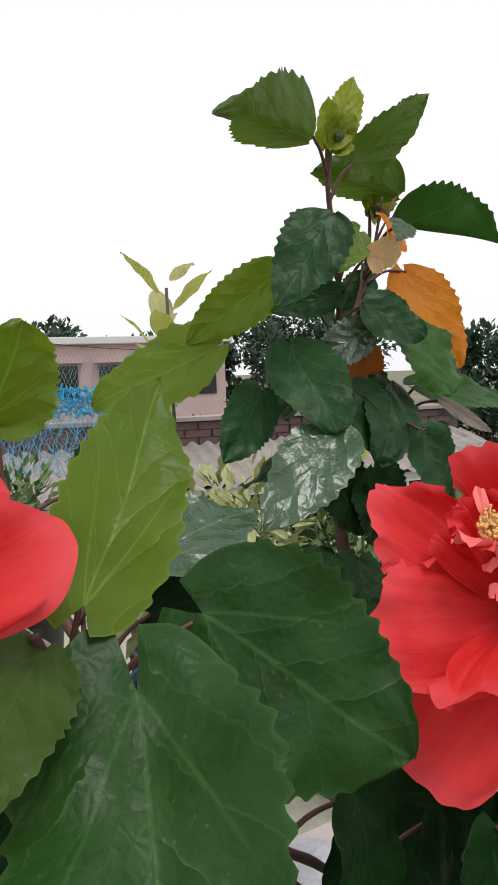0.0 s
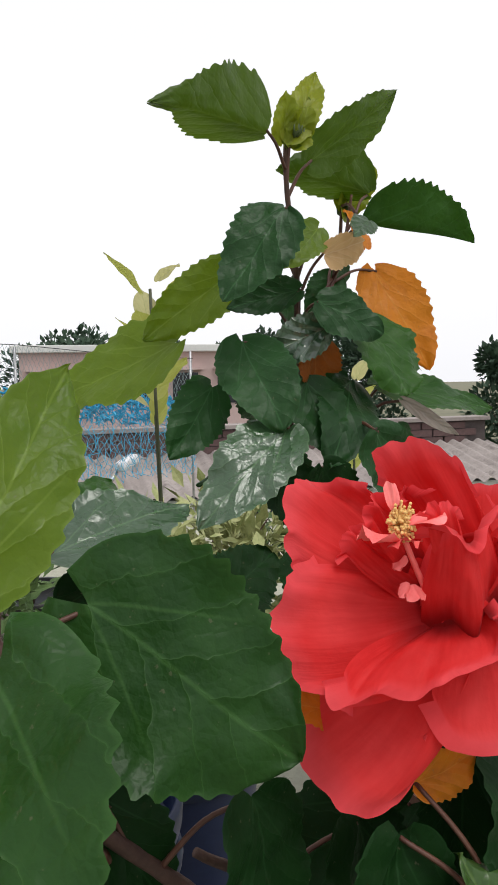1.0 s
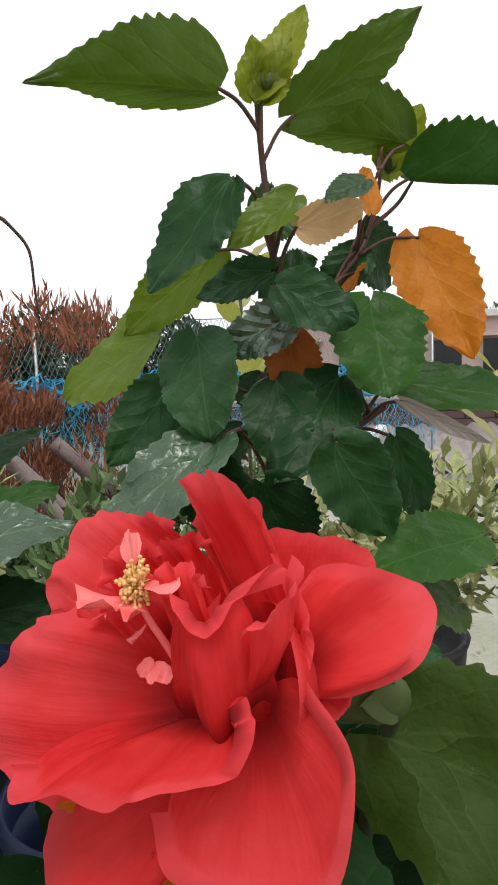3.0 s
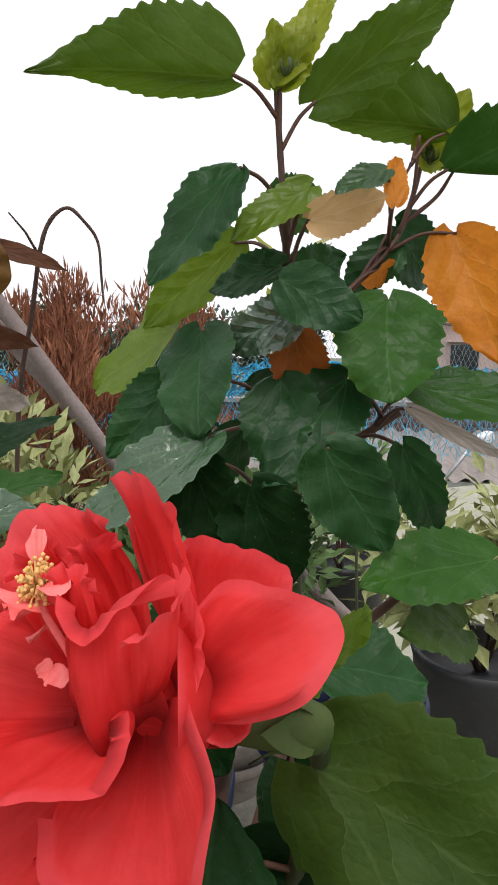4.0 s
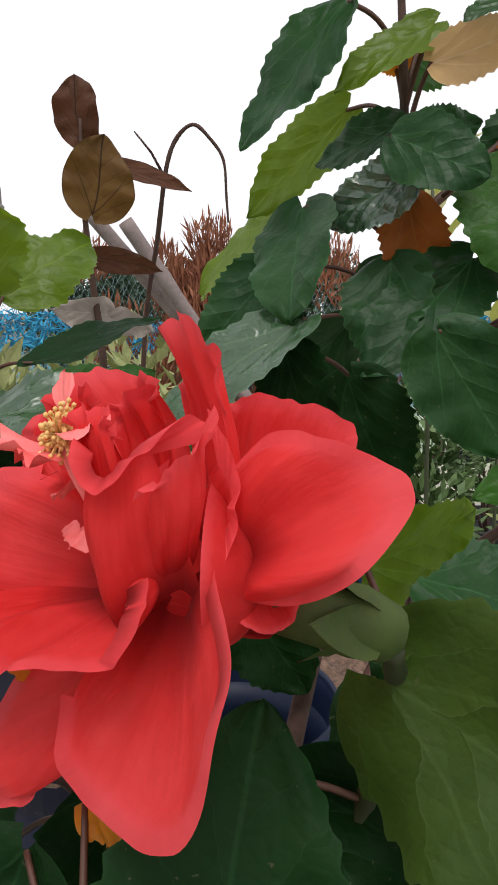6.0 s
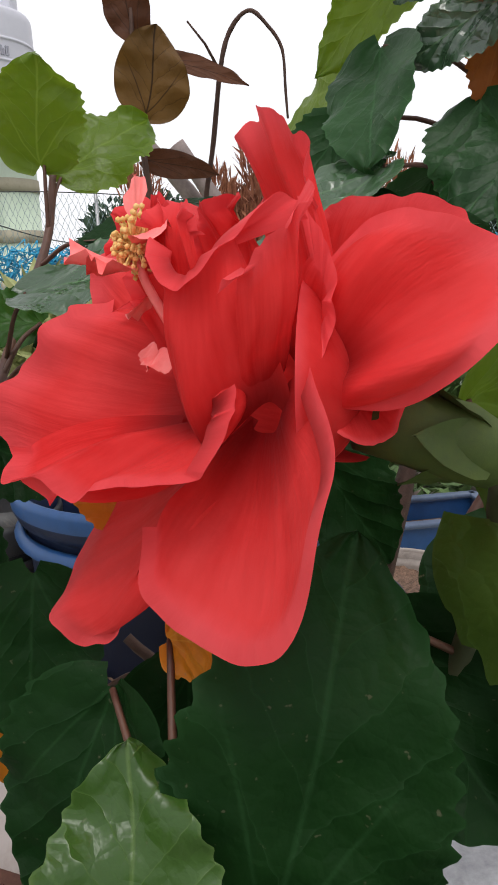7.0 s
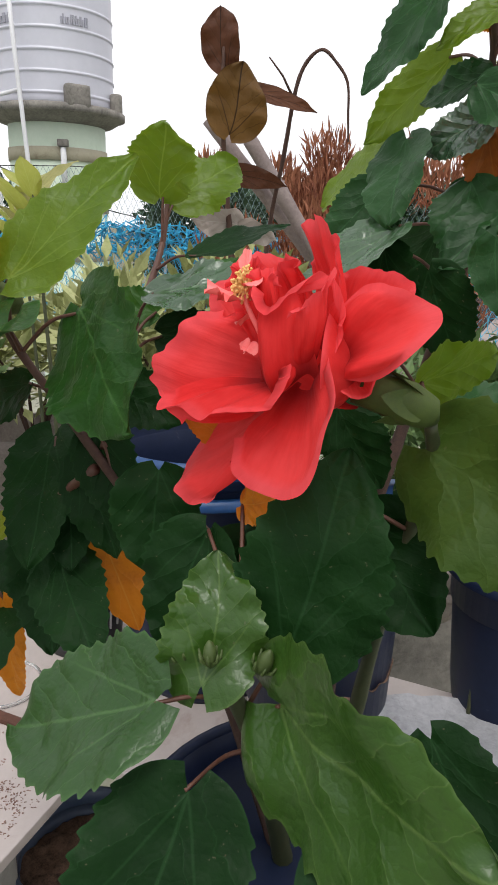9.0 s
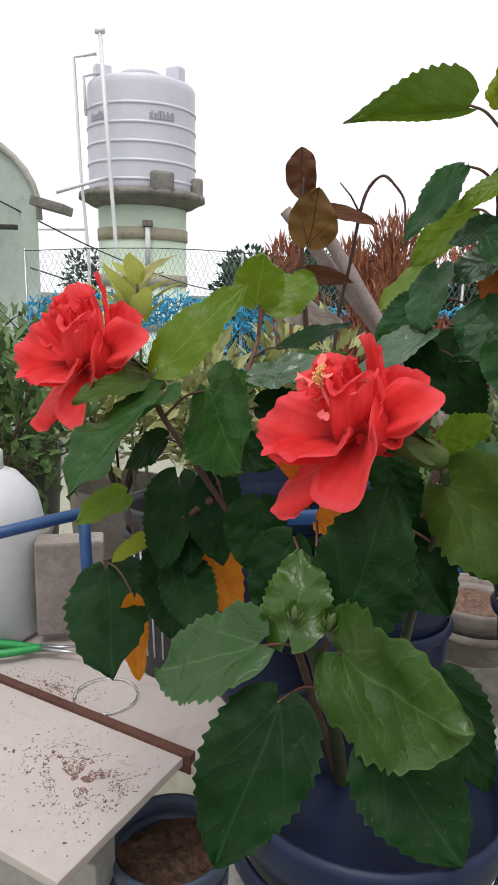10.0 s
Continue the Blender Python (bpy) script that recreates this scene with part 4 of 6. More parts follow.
    if column:
        bm = bmesh.new()
        line = curve_points([w((0.058, 0.424, -0.080)), w((0.055, 0.428, -0.073)), w((0.050, 0.431, -0.062)), w((0.045, 0.433, -0.052)), w((0.043, 0.435, -0.044))], 5)
        tube(bm, line, 0.0012, 0.0010, 8)
        part("stamen_column", bm, PETAL_PALE, head, "pale pink stamen column")
        rnd = random.Random(5)
        bm = bmesh.new()
        top = line[-1]
        for _ in range(170):
            d = Vector((rnd.gauss(0, 1), rnd.gauss(0, 1), rnd.gauss(0, 1))).normalized()
            p = top + d * rnd.uniform(0.003, 0.0052) * size + Vector((0, 0, rnd.uniform(-0.003, 0.004)))
            bmesh.ops.create_icosphere(bm, subdivisions=1, radius=0.00072 * size, matrix=Matrix.Translation(p))
            tube(bm, [top, p], 0.0003, 0.0003, 4)
        tagged(part("anther_tuft", bm, POLLEN, head, "yellow pollen-covered anthers"), kind="stuff")
        near, across, rise = Vector((-0.68, -0.73, 0)), Vector((0.6, -0.6, 0.5)), Vector((0.7, -0.7, 0))
        frills = (((0.044, 0.436, -0.047), (0.028, 0.442, -0.047), near * 0.007), ((0.044, 0.438, -0.039), (0.044, 0.439, -0.029), across * 0.0032), ((0.044, 0.432, -0.044), (0.052, 0.422, -0.041), near * 0.006), ((0.042, 0.434, -0.048), (0.034, 0.428, -0.048), rise * 0.006), ((0.045, 0.434, -0.055), (0.041, 0.436, -0.060), near * 0.003), ((0.046, 0.433, -0.065), (0.043, 0.435, -0.070), across * 0.005), ((0.048, 0.432, -0.066), (0.045, 0.429, -0.071), rise * 0.004))
        for n, (a, c, half) in enumerate(frills):
            b2 = bmesh.new()
            petal(b2, w(a), w(c), w(Vector(c) + half), rows=10, cols=6, seed=20 + n, ruffle=0.35, neck=0.3)
            part("petaloid", b2, PETAL_PALE, head)
    else:
        pt([(0.030, 0.452, -0.060), (0.032, 0.444, -0.048), (0.036, 0.434, -0.046), (0.044, 0.426, -0.042), (0.052, 0.420, -0.044)], start=(0.062, 0.422, -0.078), ruffle=0.10, cols=80, frill=1.3, neck=0.5)
        pt([(0.026, 0.450, -0.072), (0.024, 0.440, -0.066), (0.030, 0.428, -0.064), (0.038, 0.418, -0.066), (0.046, 0.410, -0.070)], start=(0.060, 0.422, -0.082), ruffle=0.10, cols=80, frill=1.3, neck=0.5)
    for n in range(5):
        a = 2 * math.pi * n / 5 + 0.6
        o = Vector((0.0, math.cos(a), math.sin(a)))
        b0 = w((0.112, 0.409, -0.088))
        b2 = bmesh.new()
        ax = (w((0.088, 0.412, -0.079)) - b0).normalized()
        tip = b0 + ax * 0.02 * size + o * 0.013 * size
        blade(b2, b0 + o * 0.005, tip, (b0 + tip) / 2 + ax.cross(o) * 0.006 * size, rows=8, cols=2, teeth=1, depth=0, seed=n)
        part("sepal", b2, CALYX, head)


flower((0, 0, 0), (0, 0, 0), 1.0, "open double red hibiscus bloom")
flower((-0.194, 0.138, 0.024), (12, 0, 8), 1.1, "full double red hibiscus bloom facing outward", column=False)


def bud(c, up, r, ln):
    bm = bmesh.new()
    c, up = V(*c), Vector(up).normalized()
    rot = up.to_track_quat("Z", "Y").to_matrix().to_4x4()
    prof = [(0.25, 0), (0.8, 0.15), (1.0, 0.4), (0.85, 0.7), (0.4, 0.92), (0.1, 1.0)]
    lathe(bm, (0, 0, 0), [(r * (a + 0.0), ln * h) for a, h in prof], 12, 0.08)
    bm.transform(Matrix.Translation(c) @ rot)
    part("bud", bm, BUD, hib)
    for k in range(7):
        a = 2 * math.pi * k / 7
        o = rot @ Vector((math.cos(a), math.sin(a), 0, 0))
        o = o.to_3d()
        bm = bmesh.new()
        tube(bm, [c, c + o * r * 1.4 + up * ln * 0.3, c + o * r * 1.6 + up * ln * 0.6], 0.0012, 0.0004, 5)
        part("bract", bm, BUD, hib)


bud((0.030, 0.384, -0.188), (-0.05, 0.1, 1), 0.0030, 0.011)
bud((0.050, 0.384, -0.192), (0.3, -0.2, 1), 0.0034, 0.013)
bud((0.018, 0.392, -0.190), (-0.3, -0.2, 1), 0.0034, 0.011)
leaf((0.179, 0.558, 0.148), (0.176, 0.556, 0.176), face=(-0.7, -0.7, 0.1), material=LEAF_TENDER, petiole=False, half=0.009, fold=0.4, wave=0.25, teeth=6)
leaf((0.181, 0.556, 0.146), (0.192, 0.548, 0.170), face=(-0.5, -0.8, 0.1), material=LEAF_TENDER, petiole=False, half=0.010, fold=0.5, wave=0.25, teeth=6)
leaf((0.183, 0.557, 0.146), (0.198, 0.556, 0.182), face=(-0.6, -0.75, 0.1), material=LEAF_YOUNG, petiole=False, half=0.010, fold=0.5, wave=0.2, teeth=7)
leaf((0.286, 0.570, 0.130), (0.298, 0.556, 0.166), face=(-0.7, -0.65, 0.1), material=LEAF_TENDER, petiole=False, half=0.014, fold=0.4, wave=0.2, teeth=8)
bud((0.184, 0.555, 0.150), (0.0, -0.1, 1), 0.0036, 0.012)
bud((0.284, 0.570, 0.126), (0.1, 0, 1), 0.004, 0.012)


# ---- pots and bench ----
def tub(name, c, r, h, material, label, soil=True, rim=None, group="", deep=0.03):
    """A plastic tub: tapered wall with a rolled rim, and its soil."""
    base = V(c[0], c[1], c[2] - h)
    ob = thing(name, base, label, "pot", group)
    bm = bmesh.new()
    p = [(0.72 * r, 0), (0.74 * r, 0.01)]
    for k in range(1, 9):
        f = k / 9
        p.append((r * (0.74 + 0.22 * f), h * f))
    p += [(0.965 * r, h - 0.03), (1.0 * r, h - 0.028), (1.035 * r, h - 0.018), (1.04 * r, h - 0.004), (1.02 * r, h), (0.98 * r, h - 0.002), (0.95 * r, h - 0.012), (0.9 * r, h - deep - 0.04), (0.02 * r, h - deep - 0.04)]
    lathe(bm, base, p, 48)
    part("body", bm, material, ob)
    bm = bmesh.new()
    lathe(bm, base, [(1.028 * r, h - 0.05), (1.036 * r, h - 0.046), (1.0 * r, h - 0.040), (0.97 * r, h - 0.038), (0.96 * r, h - 0.05)], 48, cap=False)
    part("rib", bm, rim or material, ob)
    bm = bmesh.new()
    lathe(bm, base, [(1.036 * r, h - 0.016), (1.046 * r, h - 0.004), (1.024 * r, h + 0.003), (0.98 * r, h + 0.001), (0.99 * r, h - 0.006), (1.036 * r, h - 0.016)], 48, cap=False)
    part("rim", bm, rim or material, ob)
    if soil:
        bm = bmesh.new()
        n = 22
        rows = [[None] * (n + 1) for _ in range(n + 1)]
        for i in range(n + 1):
            for j in range(n + 1):
                x, y = 2 * i / n - 1, 2 * j / n - 1
                d = math.sqrt(max(1e-9, x * x + y * y))
                q = max(abs(x), abs(y)) / d
                pp = base + Vector((x * q * r * 0.937, y * q * r * 0.937, h - deep))
                pp.z += 0.012 * noise.noise(pp * 30) + 0.008 * noise.noise(pp * 90)
                rows[i][j] = bm.verts.new(pp)
        for i in range(n):
            for j in range(n):
                bm.faces.new((rows[i][j], rows[i + 1][j], rows[i + 1][j + 1], rows[i][j + 1]))
        part("soil", bm, SOIL, ob, "dark crumbly potting soil")
    return ob


tub("plant_pot", (0.080, 0.385, -0.285), 0.086, 0.16, POT_NAVY, "deep navy blue plastic flower pot of the hibiscus", soil=False, deep=-0.008)
tub("plant_tub", (0.410, 0.830, -0.340), 0.090, 0.226, POT_NAVY, "navy plastic tub with a moulded band on the bench", deep=0.05)
tub("plant_tub", (0.150, 0.735, -0.305), 0.080, 0.261, POT_NAVY, "dark blue plastic tub with a scuffed rim", deep=0.12)
tub("plant_tub", (0.045, 0.930, -0.252), 0.128, 0.314, POT_NAVY, "wide navy plastic tub with a pale blue rim", deep=0.16, rim=POT_BLUE)
pail = tub("plant_tub", (-0.122, 0.985, -0.300), 0.070, 0.266, POT_BLACK, "black plastic bucket with pale upright stripes", deep=0.05)
for k in range(26):
    a = 2 * math.pi * k / 26
    bm = bmesh.new()
    tube(bm, [V(-0.122 + math.cos(a) * 0.0687, 0.985 + math.sin(a) * 0.0687, -0.345), V(-0.122 + math.cos(a) * 0.0545, 0.985 + math.sin(a) * 0.0545, -0.53)], 0.0016, 0.0016, 5)
    part("stripe", bm, CAN_WHITE, pail)
tub("plant_pot", (-0.098, 0.775, -0.700), 0.078, 0.158, POT_SLATE, "slate blue pot with crumbly soil under the bench", deep=0.03)
tub("plant_pot", (0.380, 1.080, -0.480), 0.085, 0.10, TERRACOTTA, "grey clay pot with a small seedling", deep=0.02)

U1 = Vector((-0.882, 0.471, 0)).normalized()
U2 = Vector((-0.471, -0.882, 0)).normalized()
ROT = Matrix((U1, -U2, Vector((0, 0, 1)))).transposed()


def board(name, corner, long, wide, z, label):
    c = V(corner[0], corner[1], z) + U1 * long / 2 + U2 * wide / 2
    bm = bmesh.new()
    box(bm, c - Vector((0, 0, 0.006)), (long, wide, 0.012), ROT, 0.0015)
    ob = solo(name, bm, BOARD, label, "board", "bench boards", smooth=False)
    return ob


board("board", (-0.078, 0.748, 0), 1.10, 0.215, -0.558, "off-white laminate board strewn with soil crumbs")
board("board", (0.62, 0.70, 0), 1.90, 0.284, -0.5665, "off-white laminate board with stains behind the seam")
bench = thing("bench_frame", V(-0.3, 0.8, -EYE), "rusty steel angle frame under the white boards", "frame")
bm = bmesh.new()
box(bm, V(-0.078, 0.748, -0.566) + U1 * 0.55 - U2 * 0.006, (1.12, 0.012, 0.026), ROT)
part("rail", bm, RUST, bench, smooth=False)
for a, b in ((0.1, 0.05), (1.0, 0.05), (0.1, -0.30), (1.0, -0.30), (-0.75, -0.3), (-0.75, 0.05)):
    bm = bmesh.new()
    p = V(-0.078, 0.748, -0.57) + U1 * a + U2 * b
    box(bm, Vector((p.x, p.y, p.z / 2 - 0.006)), (0.03, 0.03, p.z - 0.012), ROT)
    part("leg", bm, RUST, bench, smooth=False)
rnd = random.Random(8)
bm = bmesh.new()
for k in range(3300):
    if k < 2600:
        a, d = rnd.uniform(0, 6.28), abs(rnd.gauss(0, 0.048))
        p = V(-0.192, 0.705, -0.5578) + U1 * math.cos(a) * d * 1.35 + U2 * math.sin(a) * d * 0.8
        if noise.noise(p * 60) < -0.12 or (p - V(-0.078, 0.748, -0.5578)).dot(U1) < 0.012:
            continue
    elif k < 3050:
        a, d = rnd.uniform(0, 6.28), abs(rnd.gauss(0, 0.03))
        p = V(-0.285, 0.905, -0.5663) + U1 * math.cos(a) * d * 1.6 + U2 * math.sin(a) * d * 0.7
    else:
        p = V(-0.078, 0.748, -0.5578) + U1 * rnd.uniform(0.03, 0.6) + U2 * rnd.uniform(0.004, 0.2)
    s = rnd.uniform(0.0003, 0.0010) * (2.5 if rnd.random() < 0.02 else 1)
    bmesh.ops.create_cube(bm, size=1.6, matrix=Matrix.Translation(p) @ Euler((rnd.random(), rnd.random(), rnd.random() * 3)).to_matrix().to_4x4() @ Matrix.Diagonal((1.5 * s, s, 0.4 * s, 1)))
solo("soil_crumbs", bm, DUST, "scattered brown soil crumbs and grit on the board", "soil", kind="stuff")
bm = bmesh.new()
box(bm, V(-0.606, 0.809, -0.687), (0.9, 0.055, 0.06), Euler((0, 0, radians(-13))).to_matrix(), 0.004)
solo("concrete_beam", bm, CONCRETE, "rough grey concrete beam under the bench", "beam", smooth=False)
plinth = bmesh.new()
box(plinth, V(-0.08, 0.83, (-0.86 - EYE) / 2), (0.5, 0.35, EYE - 0.86), None, 0.006)
solo("concrete_block", plinth, CONCRETE, "grey concrete plinth that carries the lower pot", "block", smooth=False)
plinth = bmesh.new()
box(plinth, V(0.095, 0.395, (-0.445 - EYE) / 2), (0.21, 0.20, EYE - 0.445), None, 0.006)
solo("concrete_block", plinth, SLAB_DARK, "dark stained concrete plinth under the hibiscus pot", "block", smooth=False)


# ---- clutter on the bench ----
can = thing("jerrycan", V(-0.42, 1.05, -0.566), "white plastic jerrycan with a blunt shoulder", "container")
bm = bmesh.new()
lathe(bm, V(-0.44, 1.08, -0.566), [(0.075, 0), (0.085, 0.01), (0.088, 0.2), (0.08, 0.24), (0.05, 0.275), (0.03, 0.285)], 32)
part("body", bm, CAN_WHITE, can)
bm = bmesh.new()
lathe(bm, V(-0.44, 1.08, -0.283), [(0.028, 0), (0.028, 0.03), (0.024, 0.034)], 20)
part("cap", bm, CAN_WHITE, can)
bm = bmesh.new()
tube(bm, [V(-0.60, 0.90, -0.395), V(-0.24, 0.965, -0.312)], 0.009, 0.009, 10)
tube(bm, [V(-0.25, 0.963, -0.312), V(-0.25, 0.99, -0.566)], 0.009, 0.009, 10)
tube(bm, [V(-0.55, 0.909, -0.385), V(-0.55, 0.93, -0.566)], 0.009, 0.009, 10)
solo("blue_rail", bm, POT_BLUE, "blue painted pipe rail along the bench", "rail")
bm = bmesh.new()
tube(bm, [V(0.282, 0.93, -0.566), V(0.282, 0.93, -0.34)], 0.009, 0.009, 10)
solo("blue_rail", bm, POT_BLUE, "upright blue painted pipe standing on the bench", "rail")
bm = bmesh.new()
box(bm, V(-0.30, 1.06, -0.47), (0.11, 0.05, 0.16), Euler((0, 0, radians(12))).to_matrix(), 0.005)
solo("clay_block", bm, TERRACOTTA, "stained grey block with looping scratches on the bench", "block", smooth=False)
shears = thing("pruning_shears", V(-0.40, 0.98, -0.562), "garden pruning shears with bright green grips on the board", "shears")
for k, (a, b, c) in enumerate((((-0.33, 0.99), (-0.39, 0.965), (-0.47, 0.955)), ((-0.33, 0.985), (-0.38, 0.995), (-0.46, 1.0)))):
    bm = bmesh.new()
    tube(bm, curve_points([V(*a, -0.549), V(*b, -0.549), V(*c, -0.549)], 6), 0.006, 0.0075, 10)
    part("grip", bm, GREEN_GRIP, shears, "bright green plastic grip")
    bm = bmesh.new()
    tube(bm, [V(*a, -0.549), V(-0.27 + 0.01 * k, 0.995 - 0.02 * k, -0.549)], 0.005, 0.001, 6)
    part("shear_blade", bm, STEEL, shears)
jar = thing("jar_lid", V(-0.20, 0.86, -0.5605), "clear plastic lid ring lying on the board", "lid")
bm = bmesh.new()
ring = [V(-0.205 + 0.045 * math.cos(2 * math.pi * k / 40), 0.885 + 0.045 * math.sin(2 * math.pi * k / 40), -0.564) for k in range(41)]
tube(bm, ring, 0.0022, 0.0022, 6)
part("rim", bm, CLEAR, jar)
crate = thing("plastic_tray", V(0.62, 1.42, -0.62), "blue plastic trough with a pale worn rim", "tray")
for dx, dy, sx, sy in ((0, 0.06, 0.30, 0.008), (0, -0.06, 0.30, 0.008), (0.15, 0, 0.008, 0.12), (-0.15, 0, 0.008, 0.12)):
    bm = bmesh.new()
    box(bm, V(0.50 + dx, 1.36 + dy, -0.565), (sx, sy, 0.11), None, 0.002)
    part("side", bm, POT_BLUE, crate, smooth=False)
    bm = bmesh.new()
    box(bm, V(0.50 + dx, 1.36 + dy, -0.505), (sx + 0.012, sy + 0.012, 0.008), None, 0.003)
    part("rim", bm, POT_SLATE, crate, "pale worn rim", smooth=False)
bm = bmesh.new()
box(bm, V(0.50, 1.36, -0.555), (0.29, 0.11, 0.02), None, 0.004)
part("soil", bm, SOIL, crate, smooth=False)
bm = bmesh.new()
box(bm, V(0.50, 1.36, (-0.622 - EYE) / 2), (0.34, 0.2, EYE - 0.622), None, 0.006)
solo("concrete_block", bm, SLAB_DARK, "dark stained concrete plinth under the blue trough", "block", smooth=False)
bucket = thing("small_bucket", V(0.27, 2.3, -EYE), "small yellow plastic bucket among the shrubs", "bucket")
bm = bmesh.new()
lathe(bm, V(0.28, 2.3, -0.62), [(0.05, 0), (0.065, 0.10), (0.072, 0.105), (0.072, 0.118), (0.066, 0.118), (0.06, 0.09)], 24)
part("body", bm, LEAF_ORANGE, bucket)
bm = bmesh.new()
box(bm, V(0.28, 2.3, (-0.62 - EYE) / 2), (0.2, 0.2, EYE - 0.62), None, 0.006)
solo("concrete_block", bm, CONCRETE, "grey concrete post under the yellow bucket", "block", smooth=False)
# crumpled pale sheet on the bench
bm = bmesh.new()
n = 16
rows = [[bm.verts.new(V(0.215 + 0.27 * i / n, 0.50 + 0.32 * j / n, -0.548 + 0.020 * noise.noise(Vector((i * 0.2, j * 0.18, 1))) + 0.008 * abs(noise.noise(Vector((i * 0.45, j * 0.4, 5)))))) for i in range(n + 1)] for j in range(n + 1)]
for j in range(n):
    for i in range(n):
        bm.faces.new((rows[j][i], rows[j][i + 1], rows[j + 1][i + 1], rows[j + 1][i]))
solo("plastic_sheet", bm, SHEET_WHITE, "crumpled white plastic sheet lying on the bench", "sheet")


# ---- plants behind ----
def small_blade(verts, faces, p, d, n, ln, w):
    """A small folded leaf as four faces in plain lists."""
    x = d.cross(n).normalized()
    i = len(verts)
    verts += [p, p + d * ln * 0.4 + x * w + n * w * 0.3, p + d * ln * 0.45, p + d * ln * 0.4 - x * w + n * w * 0.3, p + d * ln]
    faces += [(i, i + 1, i + 2), (i, i + 2, i + 3), (i + 1, i + 4, i + 2), (i + 2, i + 4, i + 3)]


def foliage(name, clumps, count, ln, w, material, parent, seed, up=0.5, spread=1.0):
    """A crown of small leaves in clumps (centre, radius), as one mesh."""
    rnd = random.Random(seed)
    verts, faces = [], []
    for k in range(count):
        c, r = clumps[k % len(clumps)]
        o = Vector((rnd.gauss(0, 1), rnd.gauss(0, 1), rnd.gauss(0, 1))).normalized()
        p = Vector(c) + o * r * rnd.random() ** 0.4
        d = (o * spread + Vector((rnd.gauss(0, 0.5), rnd.gauss(0, 0.5), rnd.gauss(0, 0.5) + up))).normalized()
        nn = Vector((rnd.gauss(0, 0.6), rnd.gauss(0, 0.6), 1)).normalized()
        s = rnd.uniform(0.6, 1.25)
        small_blade(verts, faces, p, d, nn, ln * s, w * s)
    me = bpy.data.meshes.new(name)
    me.from_pydata([v[:] for v in verts], [], faces)
    me.materials.append(material)
    ob = new(name, me)
    ob.parent = parent
    ob.matrix_parent_inverse = Matrix.Translation(-Vector(parent["base"]))
    ob["kind"] = "stuff"
    return ob


sap = thing("dry_sapling", V(0.07, 1.02, -EYE), "thin sapling with large withered brown leaves", "plant")
bm = bmesh.new()
tube(bm, curve_points([V(0.09, 1.03, -0.98), V(0.085, 1.01, -0.4), V(0.072, 0.985, -0.085), V(0.062, 0.97, 0.02), V(0.056, 0.964, 0.10), V(0.057, 0.965, 0.16)], 6), 0.005, 0.0018, 8, 0.2)
part("stem", bm, BARK, sap)
bm = bmesh.new()
tube(bm, curve_points([V(0.10, 1.04, -0.98), V(0.11, 1.05, -0.3), V(0.118, 1.045, -0.05), V(0.132, 1.02, 0.06), V(0.140, 1.005, 0.125), V(0.150, 1.0, 0.155), V(0.166, 0.99, 0.168), V(0.182, 0.985, 0.155), V(0.196, 0.985, 0.135), V(0.199, 0.985, 0.10), V(0.201, 0.985, 0.075)], 6), 0.0032, 0.0011, 8, 0.2)
part("stem", bm, BARK, sap)
bm = bmesh.new()
tube(bm, [V(0.140, 1.005, 0.118), V(0.125, 1.0, 0.142), V(0.108, 0.99, 0.158)], 0.0016, 0.0008, 6)
part("twig", bm, BARK, sap)


def sap_leaf(b, t, s, material, label="", **kw):
    bm = bmesh.new()
    blade(bm, V(*b), V(*t), V(*s), teeth=1, depth=0.0, **kw)
    part("leaf", bm, material, sap, label)


sap_leaf((0.062, 0.966, 0.136), (0.050, 0.966, 0.198), (0.080, 0.962, 0.17), LEAF_BROWN, "withered dark brown leaf", half=0.023, wave=0.3, peak=1.15, seed=3, blunt=0.6, fold=0.3)
sap_leaf((0.062, 0.962, 0.075), (0.080, 0.958, 0.146), (0.100, 0.962, 0.115), LEAF_OLIVE, "dry olive-brown leaf", half=0.036, wave=0.16, peak=0.66, seed=4, blunt=0.4, fold=0.2)
sap_leaf((0.080, 0.968, 0.122), (0.164, 0.985, 0.104), (0.12, 0.985, 0.13), LEAF_BROWN, "withered brown leaf", half=0.013, wave=0.08, peak=0.8, seed=5)
sap_leaf((0.064, 0.985, 0.040), (0.135, 1.0, 0.025), (0.10, 0.99, 0.05), LEAF_BROWN, "curled brown leaf", half=0.014, wave=0.2, seed=6)
sap_leaf((0.078, 0.985, -0.020), (0.022, 0.965, -0.012), (0.05, 0.965, 0.01), LEAF_GREY, "grey dead leaf", half=0.020, wave=0.15, seed=7)
sap_leaf((0.078, 0.985, -0.022), (0.125, 0.99, -0.035), (0.105, 0.98, -0.01), LEAF_GREY, "grey dead leaf", half=0.016, wave=0.2, seed=8)
bm = bmesh.new()
lathe(bm, V(0.09, 1.04, -EYE), [(0.10, 0), (0.13, 0.2), (0.145, 0.32), (0.155, 0.325), (0.155, 0.35), (0.14, 0.35), (0.135, 0.30)], 32)
part("planter", bm, POT_BLACK, sap, "black plastic planter")

